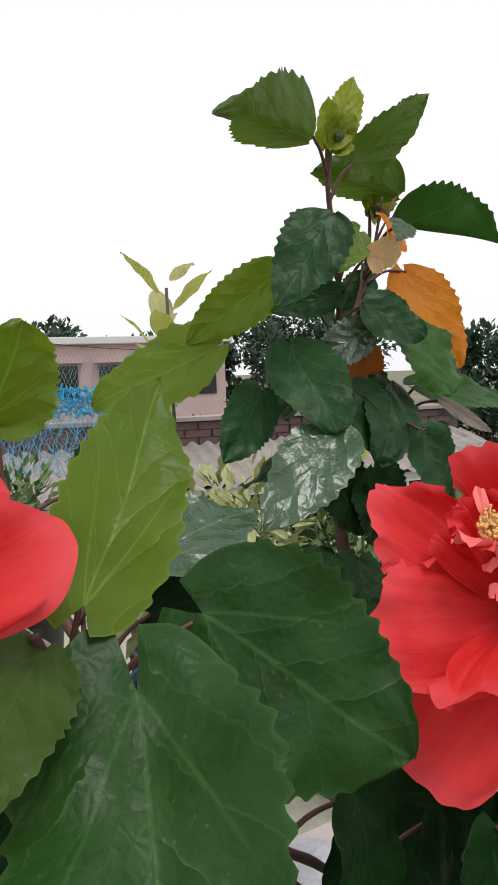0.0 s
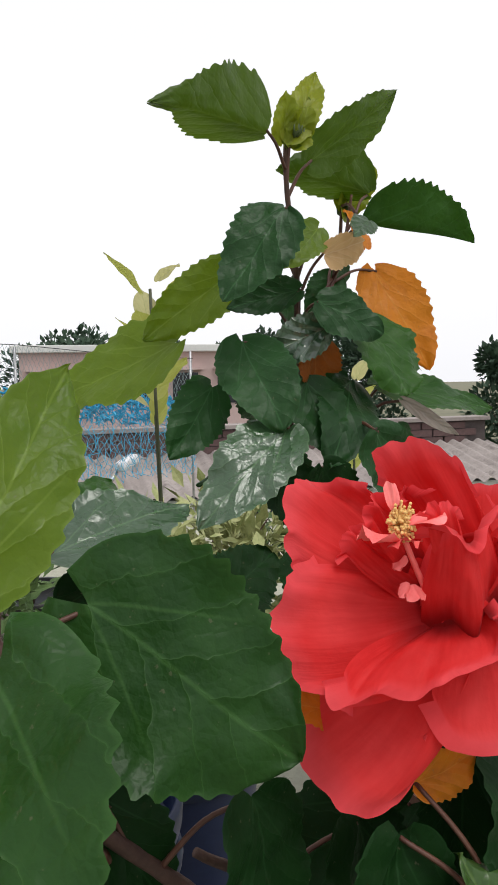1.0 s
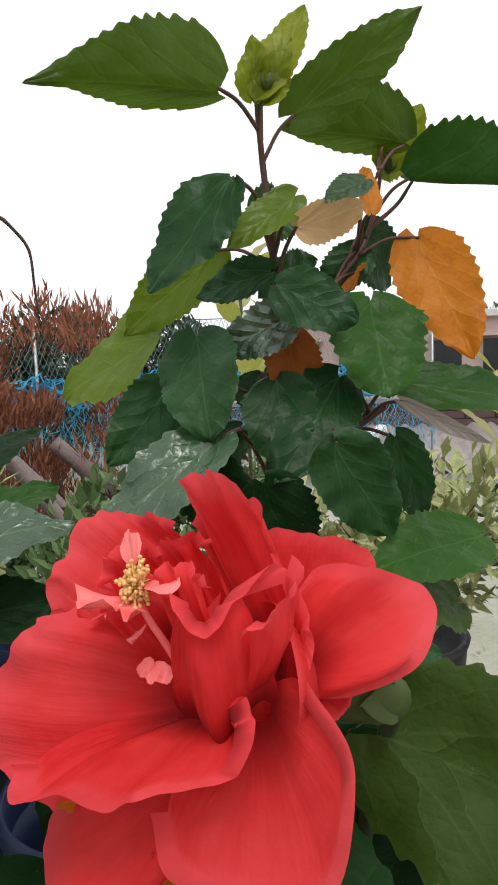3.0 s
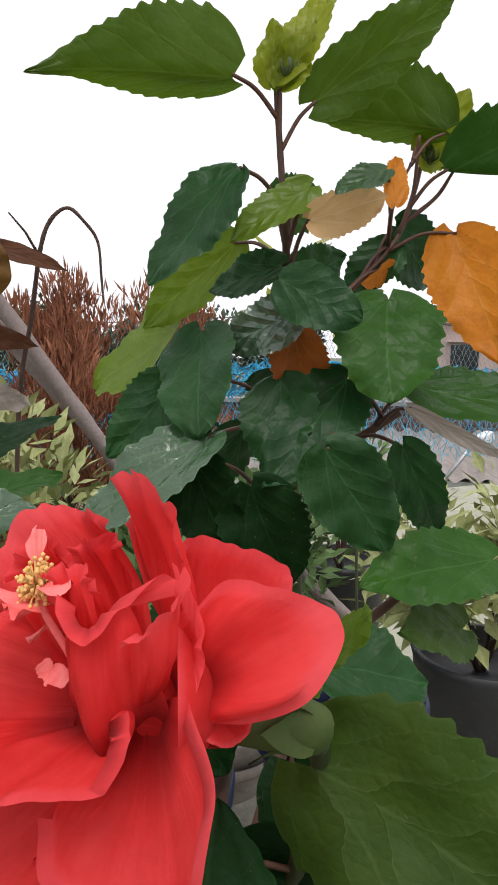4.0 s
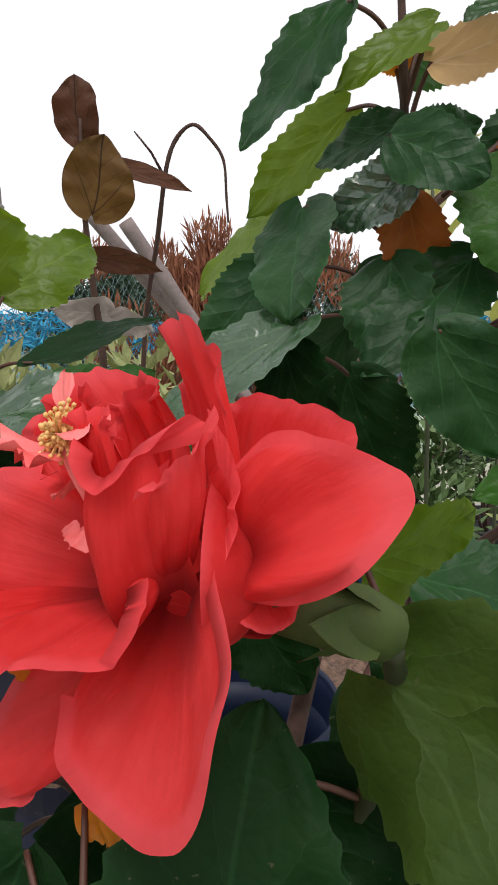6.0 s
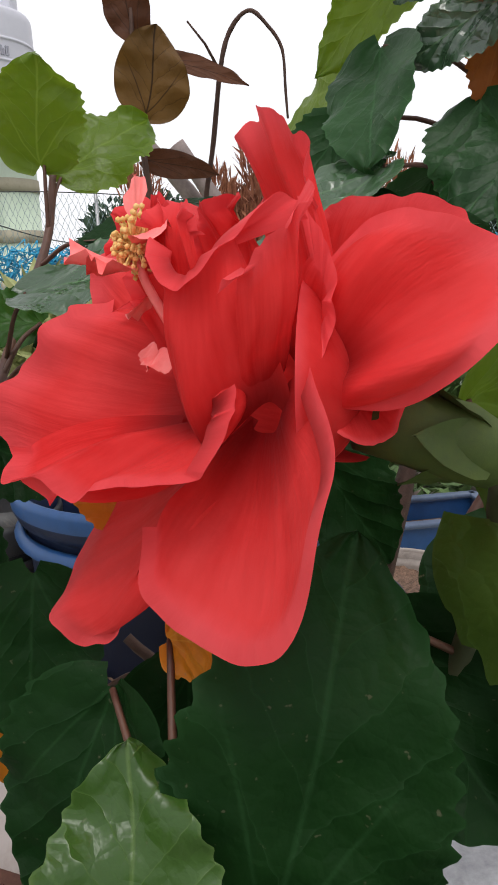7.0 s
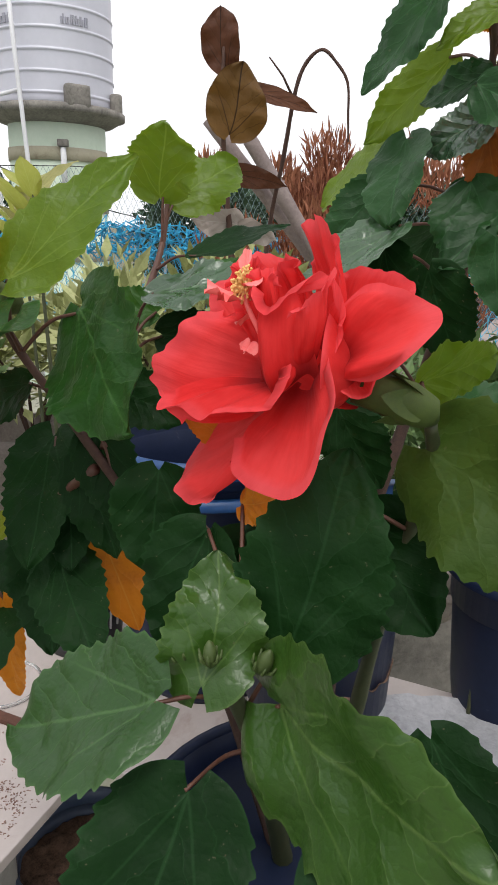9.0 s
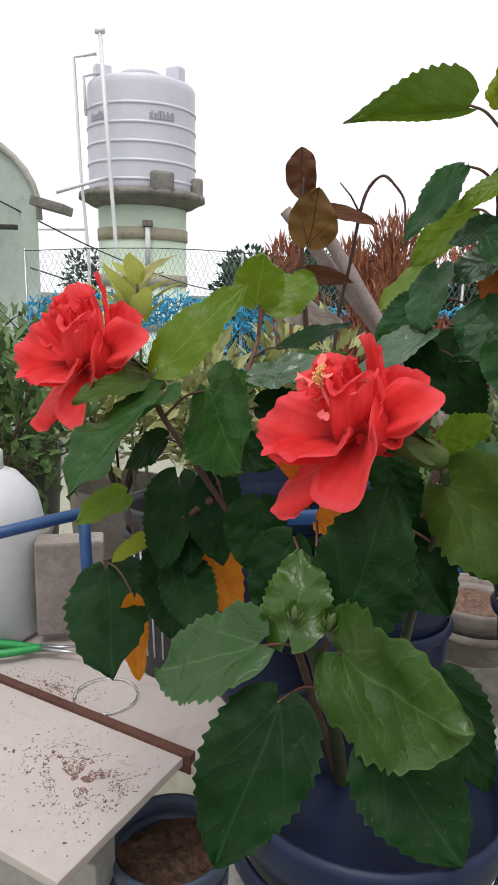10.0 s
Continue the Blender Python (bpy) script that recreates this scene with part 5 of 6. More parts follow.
bush = thing("dry_bush", V(0.55, 2.7, -EYE), "dead conifer bush of rusty red-brown sprigs", "bush")
bm = bmesh.new()
tube(bm, curve_points([V(0.5, 2.7, -EYE), V(0.49, 2.72, -0.6), V(0.5, 2.7, 0.1)], 6), 0.03, 0.006, 8, 0.3)
part("trunk", bm, BARK, bush)
rnd = random.Random(3)
cl = [(V(0.52 + rnd.gauss(0, 0.19), 2.7 + rnd.gauss(0, 0.12), rnd.uniform(-0.8, 0.22)), rnd.uniform(0.06, 0.13)) for _ in range(60)]
foliage("crown", cl, 14000, 0.055, 0.004, TWIG_DRY, bush, 4, up=1.6, spread=0.5)


def shrub(name, c, h, r, count, ln, w, material, label, seed, pot=True):
    base = V(c[0], c[1], -EYE)
    ob = thing(name, base, label, "shrub")
    rnd = random.Random(seed)
    bm = bmesh.new()
    cl = []
    z0 = c[2] - h
    for k in range(7):
        a = rnd.uniform(0, 6.28)
        tip = V(c[0] + math.cos(a) * r * rnd.uniform(0.3, 1), c[1] + math.sin(a) * r * rnd.uniform(0.3, 1), c[2] - rnd.uniform(0, 0.5) * h)
        tube(bm, curve_points([V(c[0], c[1], z0 - 0.1), (V(c[0], c[1], z0) + tip) / 2 + Vector((0, 0, 0.05 * h)), tip], 5), 0.006, 0.002, 6)
        cl += [(tip, r * 0.45), ((tip * 2 + V(c[0], c[1], z0)) / 3, r * 0.45)]
    part("branch_work", bm, BARK, ob)
    foliage("crown", cl, count, ln, w, material, ob, seed)
    if pot:
        bm = bmesh.new()
        zb = -EYE
        top = z0 - 0.02
        lathe(bm, base, [(r * 0.45, 0), (r * 0.6, (top - zb) * 0.95), (r * 0.63, top - zb), (r * 0.56, top - zb), (r * 0.55, (top - zb) * 0.9)], 28)
        part("planter", bm, POT_BLACK if seed % 2 else TERRACOTTA, ob)
    return ob


shrub("variegated_shrub", (0.02, 1.9, -0.19), 0.4, 0.28, 1300, 0.075, 0.014, SHRUB_CREAM, "pale cream and green variegated shrub in a planter", 11)
shrub("variegated_shrub", (-0.45, 2.2, -0.20), 0.4, 0.28, 1100, 0.07, 0.014, SHRUB_CREAM, "pale variegated shrub by the net", 12)
shrub("green_shrub", (0.45, 1.75, -0.36), 0.35, 0.28, 1500, 0.05, 0.012, SHRUB_LEAF, "low green shrub with small pinnate leaves", 13)
shrub("green_shrub", (-0.70, 1.75, -0.20), 0.4, 0.25, 800, 0.06, 0.012, SHRUB_LEAF, "thin grey-green herb with small leaves", 14)
shrub("green_shrub", (-0.95, 2.6, -0.12), 0.45, 0.3, 600, 0.06, 0.014, SHRUB_LEAF, "green shrub near the net fence", 15)
shrub("green_shrub", (1.0, 2.2, -0.38), 0.4, 0.32, 1400, 0.06, 0.014, SHRUB_LEAF, "leafy green shrub in a planter", 16)
shrub("variegated_shrub", (1.35, 1.55, -0.34), 0.4, 0.3, 1200, 0.07, 0.015, SHRUB_CREAM, "pale variegated shrub in a clay planter", 17)
shrub("green_shrub", (1.75, 1.2, -0.40), 0.35, 0.3, 1300, 0.055, 0.013, SHRUB_LEAF, "low green shrub in a black planter", 18)
shrub("green_shrub", (1.6, 2.6, -0.35), 0.45, 0.32, 700, 0.06, 0.014, SHRUB_LEAF, "green shrub near the terrace edge", 19)


def yellow_plant(c, label, seed, n=12, size=0.075):
    """A few upright shoots with large yellow-green leaves."""
    ob = thing("croton_plant", V(c[0], c[1], -EYE), label, "plant")
    rnd = random.Random(seed)
    top = V(*c)
    bm = bmesh.new()
    tube(bm, curve_points([V(c[0], c[1], -EYE), V(c[0] + 0.02, c[1], -0.6), top], 6), 0.06 * size, 0.026 * size, 7)
    part("stem", bm, STEM_GREEN, ob)
    for k in range(n):
        a = 2.4 * k + rnd.uniform(-0.3, 0.3)
        z = -0.13 * (k / n)
        b = top + Vector((0, 0, z))
        d = Vector((math.cos(a), math.sin(a), rnd.uniform(0.5, 1.4))).normalized()
        t = b + d * size * rnd.uniform(0.8, 1.2)
        s = (b + t) / 2 + d.cross(Vector((0, 0, 1))).normalized() * size * 0.22
        bm = bmesh.new()
        blade(bm, b + d * 0.015, t, s, rows=12, cols=3, teeth=1, depth=0, peak=0.8, seed=seed + k)
        part("leaf", bm, LEAF_LIME if k % 3 else LEAF_CREAM, ob)
    return ob


yellow_plant((-0.262, 1.50, 0.03), "young plant with yellow-green upright leaves", 31, 16, 0.11)
yellow_plant((-0.31, 1.60, 0.0), "young plant with yellow-green leaves", 37, 12, 0.10)
yellow_plant((0.33, 0.80, 0.10), "yellow-green shoots behind the hibiscus", 41, 9, 0.06)
yellow_plant((0.50, 0.95, 0.06), "yellow-green shoots on thin twigs", 43, 9, 0.06)
yellow_plant((0.62, 0.72, 0.00), "pale green shoots on thin twigs", 47, 9, 0.06)

# bamboo poles
for a, b, r in (((0.075, 2.36, 0.28), (1.44, 2.32, -EYE), 0.021), ((0.185, 2.30, 0.235), (1.24, 2.25, -EYE), 0.022), ((0.75, 2.6, -0.25), (1.75, 2.0, -EYE), 0.03)):
    ob = thing("bamboo_pole", V(*b), "weathered grey bamboo pole leaning on the terrace", "pole", "bamboo poles")
    bm = bmesh.new()
    p0, p1 = V(*b), V(*a)
    n = 60
    ln = (p1 - p0).length
    tube(bm, [p0.lerp(p1, k / n) for k in range(n + 1)], r, r, 12, 0.03, swell=lambda k: 1.13 if k % 9 == 0 else 1.04 if k % 9 in (1, 8) else 0.98)
    part("culm", bm, BAMBOO, ob)

# ---- net fence ----
fence = thing("net_fence", V(0.9, 3.72, -EYE), "wire mesh fence with blue shade net bunched along it", "fence")


def fence_at(s, z):
    return V(-1.25 + s * 4.6, 3.70 + 0.05 * math.sin(s * 17) - 0.9 * max(0, s - 0.4), z + 0.03 * math.sin(s * 11))


verts, faces = [], []


def strand(a, b, r):
    d = (b - a).normalized()
    x = d.cross(Vector((0, 1, 0.3))).normalized() * r
    y = d.cross(x).normalized() * r
    i = len(verts)
    for p in (a, b):
        verts.extend([p + x, p - 0.5 * x + 0.87 * y, p - 0.5 * x - 0.87 * y])
    faces.extend([(i, i + 1, i + 4, i + 3), (i + 1, i + 2, i + 5, i + 4), (i + 2, i, i + 3, i + 5)])


def net(name, material, z0, z1, nx, nz, r, jitter, seed, label):
    rnd = random.Random(seed)
    verts.clear()
    faces.clear()
    g = [[fence_at((i + 0.5 * (j % 2)) / nx, z0 + (z1 - z0) * j / nz) + Vector((rnd.gauss(0, jitter), rnd.gauss(0, jitter), rnd.gauss(0, jitter))) for i in range(nx + 1)] for j in range(nz + 1)]
    for j in range(nz):
        for i in range(nx):
            strand(g[j][i], g[j + 1][i], r)
            k = i + 1 if j % 2 else i - 1
            if 0 <= k <= nx:
                strand(g[j][i], g[j + 1][k], r)
    me = bpy.data.meshes.new(name)
    me.from_pydata([v[:] for v in verts], [], list(faces))
    me.materials.append(material)
    ob = new(name, me)
    ob.parent = fence
    ob.matrix_parent_inverse = Matrix.Translation(-Vector(fence["base"]))
    ob["kind"] = "stuff"
    ob["label"] = label


net("wire_mesh", NET_GREY, -0.5, 0.20, 170, 24, 0.0010, 0.003, 1, "fine grey-green wire mesh")
net("shade_net", NET_BLUE, -0.20, -0.04, 260, 16, 0.0032, 0.016, 2, "bunched blue shade net")
net("shade_net", NET_BLUE, -0.55, -0.15, 150, 12, 0.0018, 0.012, 3, "hanging blue shade net")
for k in range(5):
    bm = bmesh.new()
    p = fence_at(k / 4, 0)
    tube(bm, [Vector((p.x, p.y + 0.02, 0)), Vector((p.x, p.y + 0.02, EYE + 0.22))], 0.008, 0.008, 8)
    part("post", bm, STEEL, fence)
bm = bmesh.new()
tube(bm, [fence_at(k / 20, 0.205) for k in range(21)], 0.0025, 0.0025, 6)
part("top_wire", bm, CABLE, fence)

# ---- water tank on its tower ----
TC = Vector((-1.44, 8.55, EYE))
R = 0.625
tank = thing("water_tank", TC + Vector((0, 0, 1.14)), "ribbed white plastic water tank with a lidded top", "water tank")
bm = bmesh.new()
prof = [(0.0 + R * 0.97, 1.13), (R, 1.16)]
for k in range(5):
    z = 1.22 + 0.21 * k
    prof += [(R * 0.992, z - 0.02), (R * 0.992, z - 0.004), (R * 0.993, z), (R * 1.008, z + 0.008), (R * 1.012, z + 0.018), (R * 1.008, z + 0.028), (R * 0.993, z + 0.036), (R * 0.992, z + 0.040), (R * 0.992, z + 0.056)]
prof += [(R * 0.992, 2.30), (R * 0.985, 2.36), (R * 0.955, 2.395), (R * 0.88, 2.415), (R * 0.70, 2.45), (R * 0.45, 2.49), (R * 0.3, 2.50), (0.02, 2.502)]
lathe(bm, TC, [(r, 1.13 + (z - 1.13) * 0.925) for r, z in prof], 72)
part("body", bm, TANK_WHITE, tank)
for a in (-150, -25, 90):
    bm = bmesh.new()
    box(bm, TC + Vector((0.46 * math.cos(radians(a)), 0.46 * math.sin(radians(a)), 2.35)), (0.18, 0.14, 0.24), Euler((0, 0, radians(a))).to_matrix(), 0.02)
    part("lug", bm, TANK_WHITE, tank)
bm = bmesh.new()
lathe(bm, TC, [(0.24, 2.385), (0.25, 2.435), (0.22, 2.45), (0.02, 2.46)], 36)
part("lid", bm, TANK_WHITE, tank)


def plain_bars(a0, n, z, h, step):
    rnd = random.Random(int(a0 * 10))
    bm = bmesh.new()
    for k in range(n):
        a = radians(a0 + k * step)
        for q in range(2):
            aa = a + radians(step) * 0.42 * q
            hh = h * (1.0 if rnd.random() < 0.5 else 0.7)
            c = TC + Vector((R * 1.0 * math.cos(aa), R * 1.0 * math.sin(aa), z + hh / 2))
            box(bm, c, (0.012, 0.017, hh), Euler((0, 0, aa)).to_matrix())
        c = TC + Vector((R * 1.0 * math.cos(a + radians(step) * 0.2), R * 1.0 * math.sin(a + radians(step) * 0.2), z + (0.01 if k % 2 else h * 0.62)))
        box(bm, c, (0.012, 0.035, 0.016), Euler((0, 0, a)).to_matrix())
    part("marking", bm, TANK_INK, tank, "grey bars of unreadable lettering", smooth=False)


plain_bars(-72, 6, 1.85, 0.085, 4.6)
plain_bars(-142, 5, 1.85, 0.085, 4.6)

tower = thing("tank_tower", Vector((TC.x, TC.y, -6.5)), "pale green round tower with beige bands and a weathered slab", "tower")
bm = bmesh.new()
prof = [(0.52, -6.5)]
z = EYE + 0.95
lathe(bm, (TC.x, TC.y, 0), [(0.52, -6.5), (0.52, EYE + 0.98)], 56)
part("shaft", bm, PALE_GREEN, tower)
for k in range(9):
    z = EYE + 0.60 - 0.52 * k
    bm = bmesh.new()
    lathe(bm, (TC.x, TC.y, 0), [(0.50, z), (0.535, z), (0.535, z + 0.13), (0.50, z + 0.13)], 56)
    part("band", bm, BAND, tower)
bm = bmesh.new()
lathe(bm, (TC.x, TC.y, 0), [(0.50, EYE + 0.96), (0.60, EYE + 0.99), (0.70, EYE + 1.05), (0.74, EYE + 1.06), (0.74, EYE + 1.12), (0.70, EYE + 1.135)], 56)
part("slab", bm, SLAB_DARK, tower, "weathered concrete slab")
for a, sx in ((-62, 0.26), (-12, 0.12)):
    bm = bmesh.new()
    c = Vector((TC.x, TC.y, EYE + 1.20)) + Vector((math.cos(radians(a)) * 0.68, math.sin(radians(a)) * 0.68, 0))
    box(bm, c, (0.12, sx, 0.22), Euler((0, 0, radians(a))).to_matrix(), 0.035)
    part("kerb_block", bm, SLAB_DARK, tower)
pipes = thing("water_pipes", Vector((-1.7, 7.75, -6.5)), "white plastic water pipes beside the tank", "pipe")
for pts, r in (
    ([V(-1.75, 7.85, 2.64), V(-1.66, 7.75, 1.4), V(-1.58, 7.68, 0.4), V(-1.55, 7.66, -7.8)], 0.022),
    ([V(-1.85, 8.1, 2.52), V(-2.10, 8.1, 2.48), V(-2.03, 8.0, 1.3), V(-1.94, 7.9, 0.35), V(-1.90, 7.9, -7.8)], 0.018),
    ([V(-1.84, 8.2, 2.36), V(-2.02, 8.2, 2.32), V(-1.98, 8.1, 1.9)], 0.016),
    ([V(-2.28, 7.9, 1.06), V(-1.66, 7.9, 1.24)], 0.018),
    ([V(-3.0, 7.9, 0.66), V(-1.96, 7.95, 0.68)], 0.014),
    ([V(-1.29, 7.98, 0.72), V(-1.29, 7.98, 0.3)], 0.03),
):
    bm = bmesh.new()
    tube(bm, pts, r, r, 10)
    part("pipe", bm, PIPE_WHITE, pipes)
bm = bmesh.new()
tube(bm, [V(-1.80, 7.85, 2.66), V(-1.70, 7.85, 2.66)], 0.03, 0.03, 10)
part("tee_joint", bm, PIPE_WHITE, pipes)
bm = bmesh.new()
box(bm, V(-1.29, 7.98, 0.76), (0.11, 0.08, 0.07), None, 0.01)
part("pipe_cap", bm, SLAB_DARK, pipes)

# ---- rounded stair head ----
st = thing("stair_head", Vector((-2.3, 4.9, -6.5)), "grey-green rendered stair head with a domed weathered top", "building")
bm = bmesh.new()
sec = [(-1.50, -7.8), (-1.50, 0.50)] + [(-2.15 + 0.65 * math.cos(radians(a)), 0.50 + 0.52 * math.sin(radians(a))) for a in range(10, 90, 10)] + [(-4.2, 1.05), (-4.2, -7.8)]
f0 = [bm.verts.new(V(x, 4.75, z)) for x, z in sec]
f1 = [bm.verts.new(V(x - 0.5, 6.2, z)) for x, z in sec]
bm.faces.new(f0)
bm.faces.new(f1[::-1])
for i in range(len(sec)):
    k = (i + 1) % len(sec)
    bm.faces.new((f0[k], f0[i], f1[i], f1[k]))
bmesh.ops.recalc_face_normals(bm, faces=bm.faces)
part("wall", bm, GREY_GREEN, st, smooth=False)
bm = bmesh.new()
line = [V(-1.485, 4.74, 0.46)] + [V(-2.15 + 0.67 * math.cos(radians(a)), 4.74, 0.50 + 0.54 * math.sin(radians(a))) for a in range(10, 90, 10)] + [V(-4.2, 4.74, 1.07)]
tube(bm, line, 0.022, 0.022, 8, 0.3)
part("coping", bm, CONCRETE, st)
bm = bmesh.new()
box(bm, V(-1.40, 4.74, 0.55), (0.22, 0.25, 0.06), Euler((0, radians(14), 0)).to_matrix(), 0.008)
part("ledge", bm, SLAB_DARK, st)
bm = bmesh.new()
box(bm, V(-1.80, 4.60, 0.40), (0.42, 0.05, 0.03), None, 0.004)
box(bm, V(-1.86, 4.62, 0.33), (0.05, 0.05, 0.22), Euler((0, radians(30), 0)).to_matrix(), 0.004)
box(bm, V(-1.82, 4.62, 0.60), (0.10, 0.06, 0.09), None, 0.008)
part("bracket", bm, CABLE, st, "black steel bracket")
wires = thing("cables", V(-1.78, 4.6, 0.6), "thin black cables slung past the tank", "cable")
for pts in (
    [V(-1.78, 4.58, 0.60), V(-1.2, 5.2, 0.30), V(-0.7, 6.0, 0.10), V(-0.35, 7.0, 0.02)],
    [V(-1.9, 4.55, 0.10), V(-1.55, 4.2, -0.15), V(-1.22, 3.75, -0.30)],
    [V(-1.55, 4.7, 0.15), V(-1.1, 5.4, -0.02), V(-0.6, 6.4, -0.15)],
):
    bm = bmesh.new()
    tube(bm, curve_points(pts, 6), 0.005, 0.005, 6)
    part("cable", bm, CABLE, wires)


# ---- far trees ----
def tree(x, y, h, r, seed, label):
    base = Vector((x, y, -6.5))
    ob = thing("tree", base, label, "tree", "trees beyond the terrace")
    rnd = random.Random(seed)
    bm = bmesh.new()
    tube(bm, curve_points([base, base + Vector((rnd.uniform(-0.3, 0.3), 0.2, h * 0.4)), base + Vector((0, 0, h * 0.8))], 5), 0.25, 0.06, 8, 0.1)
    cl = []
    for k in range(11):
        a = rnd.uniform(0, 6.28)
        q = base + Vector((math.cos(a) * r * rnd.uniform(0.2, 0.95), math.sin(a) * r * rnd.uniform(0.2, 0.95), h * rnd.uniform(0.55, 0.95)))
        tube(bm, [base + Vector((0, 0, h * rnd.uniform(0.35, 0.6))), q], 0.07, 0.02, 6)
        cl.append((q, r * rnd.uniform(0.25, 0.5)))
    part("trunk", bm, BARK, ob)
    foliage("crown", cl, 5200, 0.30, 0.085, TREE_LEAF, ob, seed, 0.2)
    return ob


t0 = tree(0.6, 24, 8.9, 2.2, 51, "dark green leafy tree beyond the terrace")
t1 = tree(2.9, 27, 9.4, 2.6, 52, "broad dark green tree beyond the terrace")
for k, (x, y, s, a) in enumerate(((-6.5, 30, 1.0, 40), (5.8, 26, 0.95, 100), (9.5, 25, 1.0, 200), (13.5, 23, 1.0, 290), (17.5, 20, 0.98, 30), (20.5, 16.0, 1.0, 150), (24, 12, 1.02, 250), (26, 6, 1.0, 20), (-12, 27, 1.0, 70), (1.8, 34, 1.05, 130), (11, 33, 1.08, 10), (22, 24, 1.1, 300), (28, 15, 1.1, 200), (27, 0, 1.0, 110))):
    c = copy_thing(t0 if k % 2 else t1, pose(x, y, -6.5, 0, 0, a))
    c.scale = (s, s, s)

# ---- neighbouring roofs ----
wall = thing("brick_parapet", Vector((8.0, 8.0, -6.5)), "soot-dark brick wall of the neighbouring house", "wall")
WA, WB = Vector((4.3, 10.6, 0)), Vector((12.5, 3.6, 0))
WD = (WB - WA).normalized()
WN = Vector((WD.y, -WD.x, 0))
WROT = Matrix((WD, -WN, Vector((0, 0, 1)))).transposed()
WL = (WB - WA).length
bm = bmesh.new()
box(bm, (WA + WB) / 2 - WN * 0.15 + Vector((0, 0, (EYE - 0.72 - 6.5) / 2)), (WL, 0.28, EYE - 0.72 + 6.5), WROT)
part("core", bm, MORTAR, wall, smooth=False)
bm = bmesh.new()
box(bm, (WA + WB) / 2 - WN * 0.12 + Vector((0, 0, EYE - 0.69)), (WL + 0.1, 0.40, 0.07), WROT, 0.01)
part("coping", bm, ROOF_SHEET, wall, smooth=False)
brick = bpy.data.meshes.new("brick")
bm = bmesh.new()
box(bm, (0, 0, 0), (0.42, 0.04, 0.118), None, 0.006)
bm.to_mesh(brick)
bm.free()
brick.materials.append(BRICK_DARK)
rnd = random.Random(2)
for row in range(8):
    n = int(WL / 0.45)
    for k in range(n):
        p = WA + WD * (0.24 + 0.45 * (k + 0.5 * (row % 2))) + WN * rnd.uniform(0.002, 0.012)
        if (p - WA).length > WL - 0.2:
            continue
        ob = new("brick", brick)
        ob.matrix_world = Matrix.Translation((p.x, p.y, EYE - 0.80 - 0.13 * row)) @ WROT.to_4x4()
        mw = ob.matrix_world.copy()
        ob.parent = wall
        ob.matrix_parent_inverse = Matrix.Translation(-Vector(wall["base"]))
        ob.matrix_basis = mw
house = thing("shed_house", Vector((7.0, 6.0, -6.5)), "low neighbouring house with a corrugated roof and white wall", "house")
bm = bmesh.new()
HA, HB = WA + WN * 1.9 + WD * 0.6, WB + WN * 1.9
n, m = 260, 6
rows = []
for j in range(m + 1):
    f = j / m
    rows.append([bm.verts.new(HA.lerp(HB, i / n) - WN * 1.85 * f + Vector((0, 0, EYE - 1.50 + 0.42 * f + 0.035 * math.sin(i * 2 * math.pi / 6.5) - 0.02 * (j == 3)))) for i in range(n + 1)])
for j in range(m):
    for i in range(n):
        bm.faces.new((rows[j][i], rows[j][i + 1], rows[j + 1][i + 1], rows[j + 1][i]))
part("roof", bm, ROOF_SHEET, house, "grey-brown corrugated sheet roof")
bm = bmesh.new()
box(bm, (HA + HB) / 2 - WN * 0.25 + Vector((0, 0, (EYE - 1.54 - 6.5) / 2)), ((HB - HA).length, 0.2, EYE - 1.54 + 6.5), WROT)
part("wall", bm, WHITE_WALL, house, smooth=False)
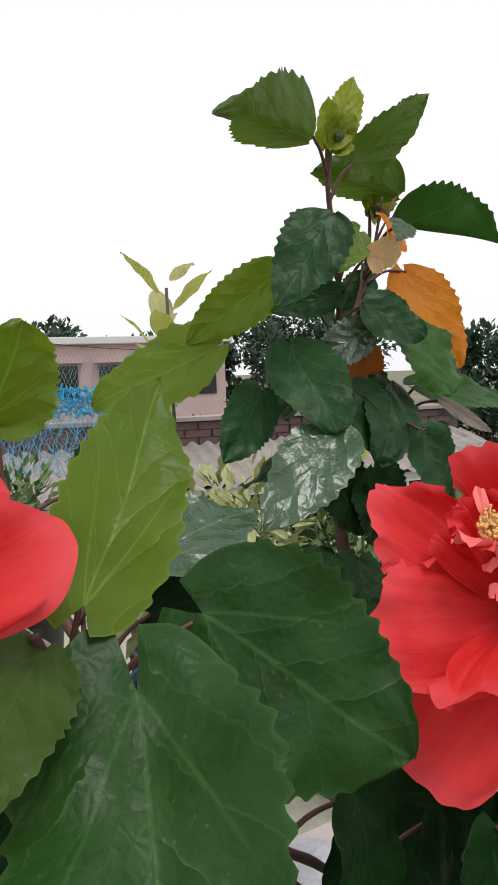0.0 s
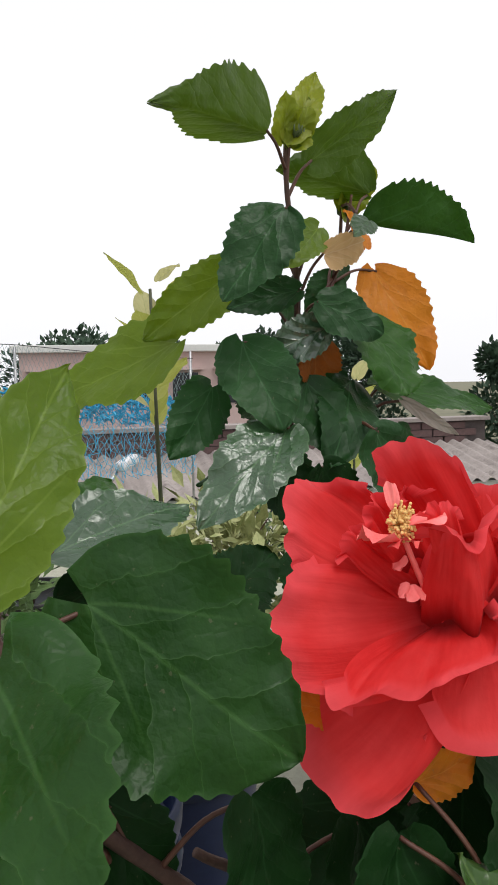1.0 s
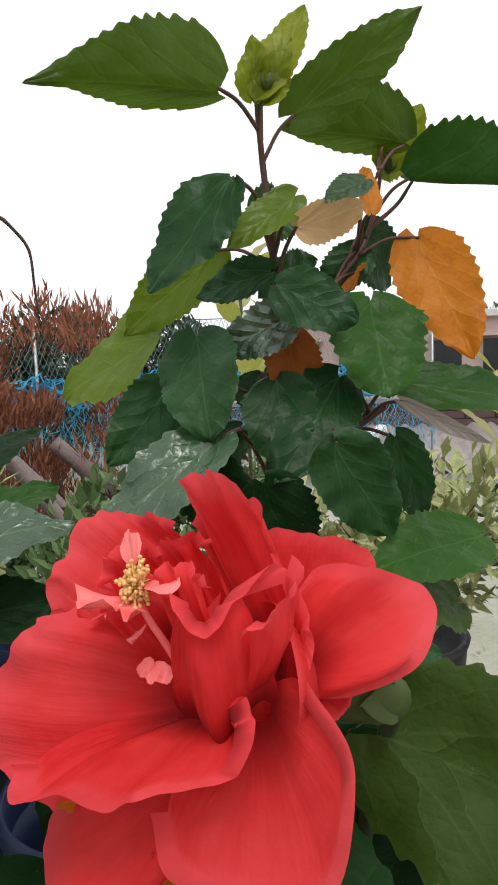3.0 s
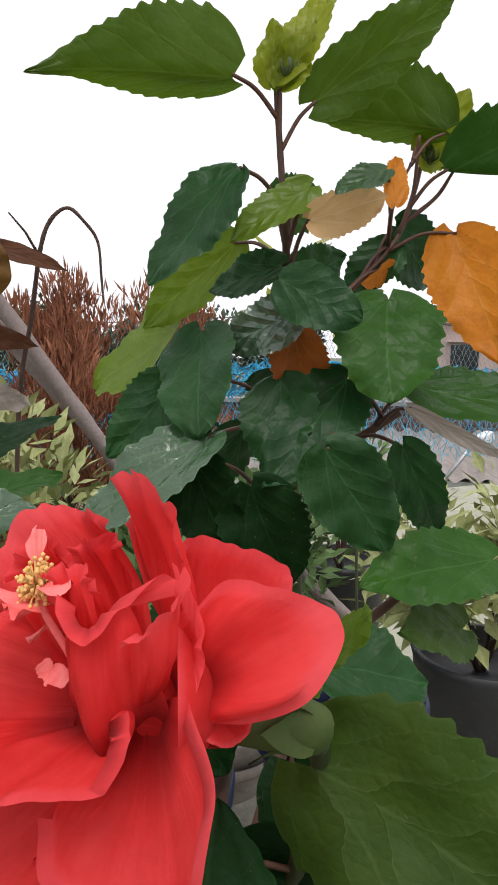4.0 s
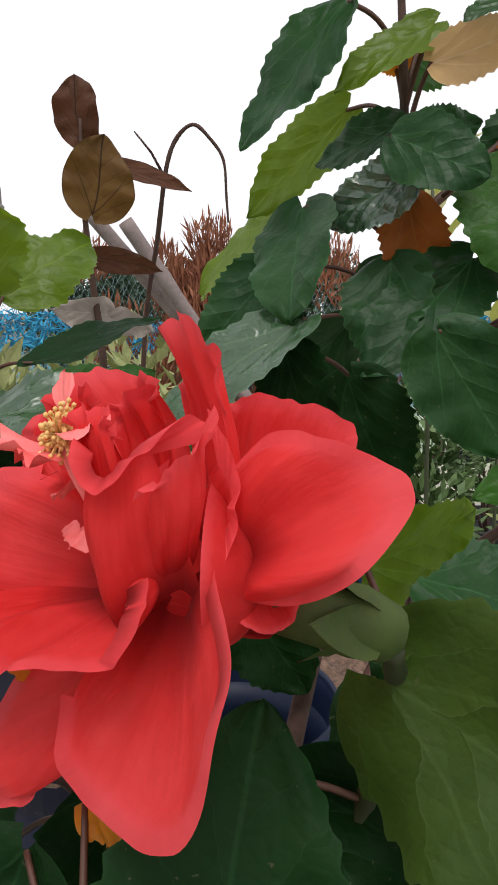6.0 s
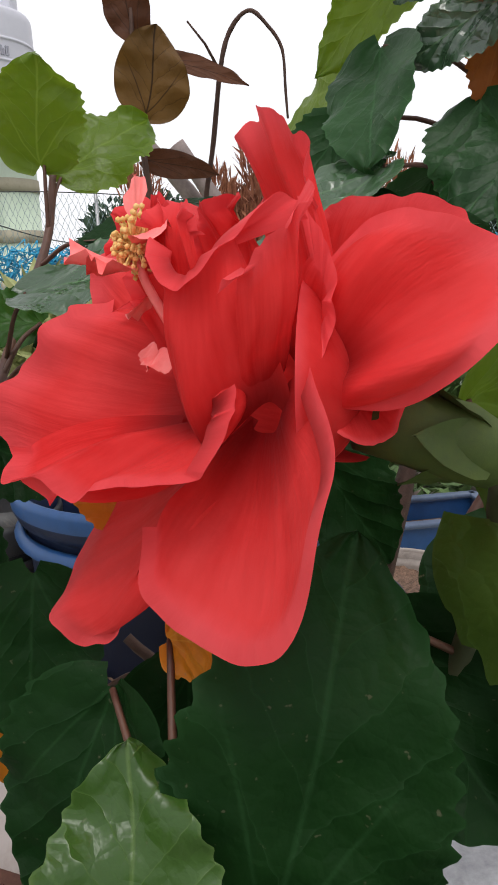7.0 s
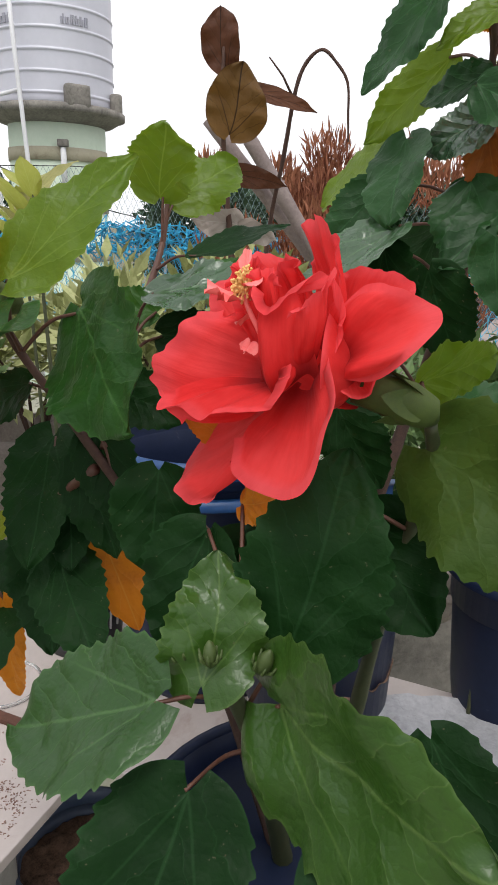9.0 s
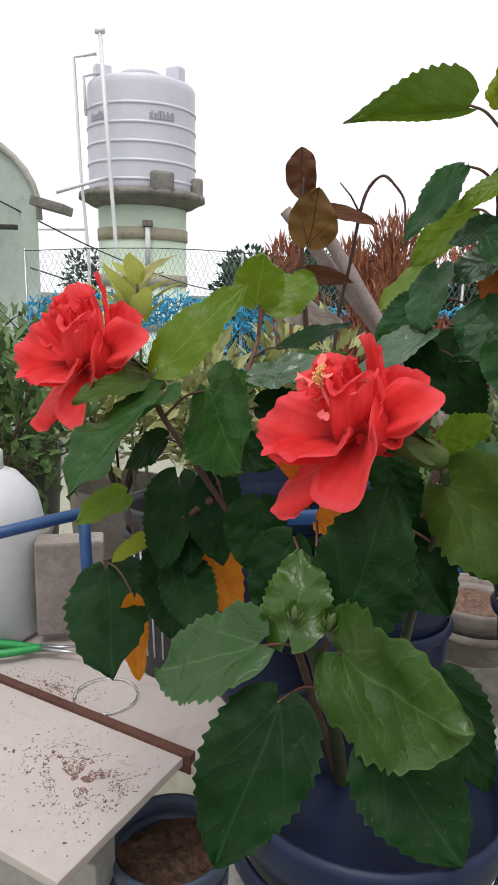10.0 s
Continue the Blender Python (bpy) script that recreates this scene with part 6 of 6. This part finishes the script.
for k in range(4):
    c = HA.lerp(HB, 0.15 + 0.2 * k) - WN * 0.14 + Vector((0, 0, EYE - 1.95))
    bm = bmesh.new()
    box(bm, c, (1.3, 0.04, 0.6), WROT)
    pane = part("window", bm, GLASS_DARK, house, smooth=False)
    bm = bmesh.new()
    for q in range(6):
        box(bm, c + WD * (-0.65 + 0.26 * q) + WN * 0.03, (0.03, 0.03, 0.62), WROT)
    for q in range(3):
        box(bm, c + WN * 0.03 + Vector((0, 0, -0.3 + 0.3 * q)), (1.34, 0.03, 0.03), WROT)
    part("grille", bm, WHITE_WALL, pane, smooth=False)
bm = bmesh.new()
box(bm, V(4.1, 7.6, -4.3), (0.45, 0.45, 6.7), WROT, 0.01)
solo("white_pillar", bm, PALE_GREEN, "pale painted masonry pillar by the low roof", "pillar", smooth=False)
dish = thing("street_lamp", V(5.6, 6.4, -7.8), "grey lamp head on a slanting bracket pole", "lamp")
bm = bmesh.new()
tube(bm, [V(5.6, 6.4, -7.8), V(5.6, 6.4, -1.4), V(5.85, 6.2, -0.95)], 0.03, 0.025, 8)
part("pole", bm, STEEL, dish)
bm = bmesh.new()
box(bm, V(5.9, 6.16, -0.93), (0.30, 0.14, 0.12), Euler((0, radians(-20), 0)).to_matrix(), 0.03)
part("lamp_head", bm, PIPE_WHITE, dish)
pk = thing("pink_building", Vector((20, 18, -6.5)), "far pale pink apartment block with dark windows", "building")
PR = Euler((0, 0, radians(-45))).to_matrix()
bm = bmesh.new()
box(bm, Vector((19.5, 18.5, -2.0)), (8, 5, 9.0), PR, 0.03)
part("wall", bm, PINK_WALL, pk, smooth=False)
bm = bmesh.new()
box(bm, Vector((19.5, 18.5, 2.6)), (8.5, 5.5, 0.25), PR, 0.03)
part("roof", bm, WHITE_WALL, pk, smooth=False)
for i in range(5):
    for j in range(3):
        c = Vector((19.5, 18.5, 1.2 - 2.6 * j)) + PR @ Vector((-3.2 + 1.6 * i, -2.5, 0))
        bm = bmesh.new()
        box(bm, c, (0.9, 0.08, 1.1), PR)
        wn_ = part("window", bm, GLASS_DARK, pk, smooth=False)
        bm = bmesh.new()
        box(bm, c + Vector((0, 0, 0.68)) + PR @ Vector((0, -0.2, 0)), (1.2, 0.5, 0.08), PR)
        part("sill", bm, PINK_WALL, wn_, smooth=False)
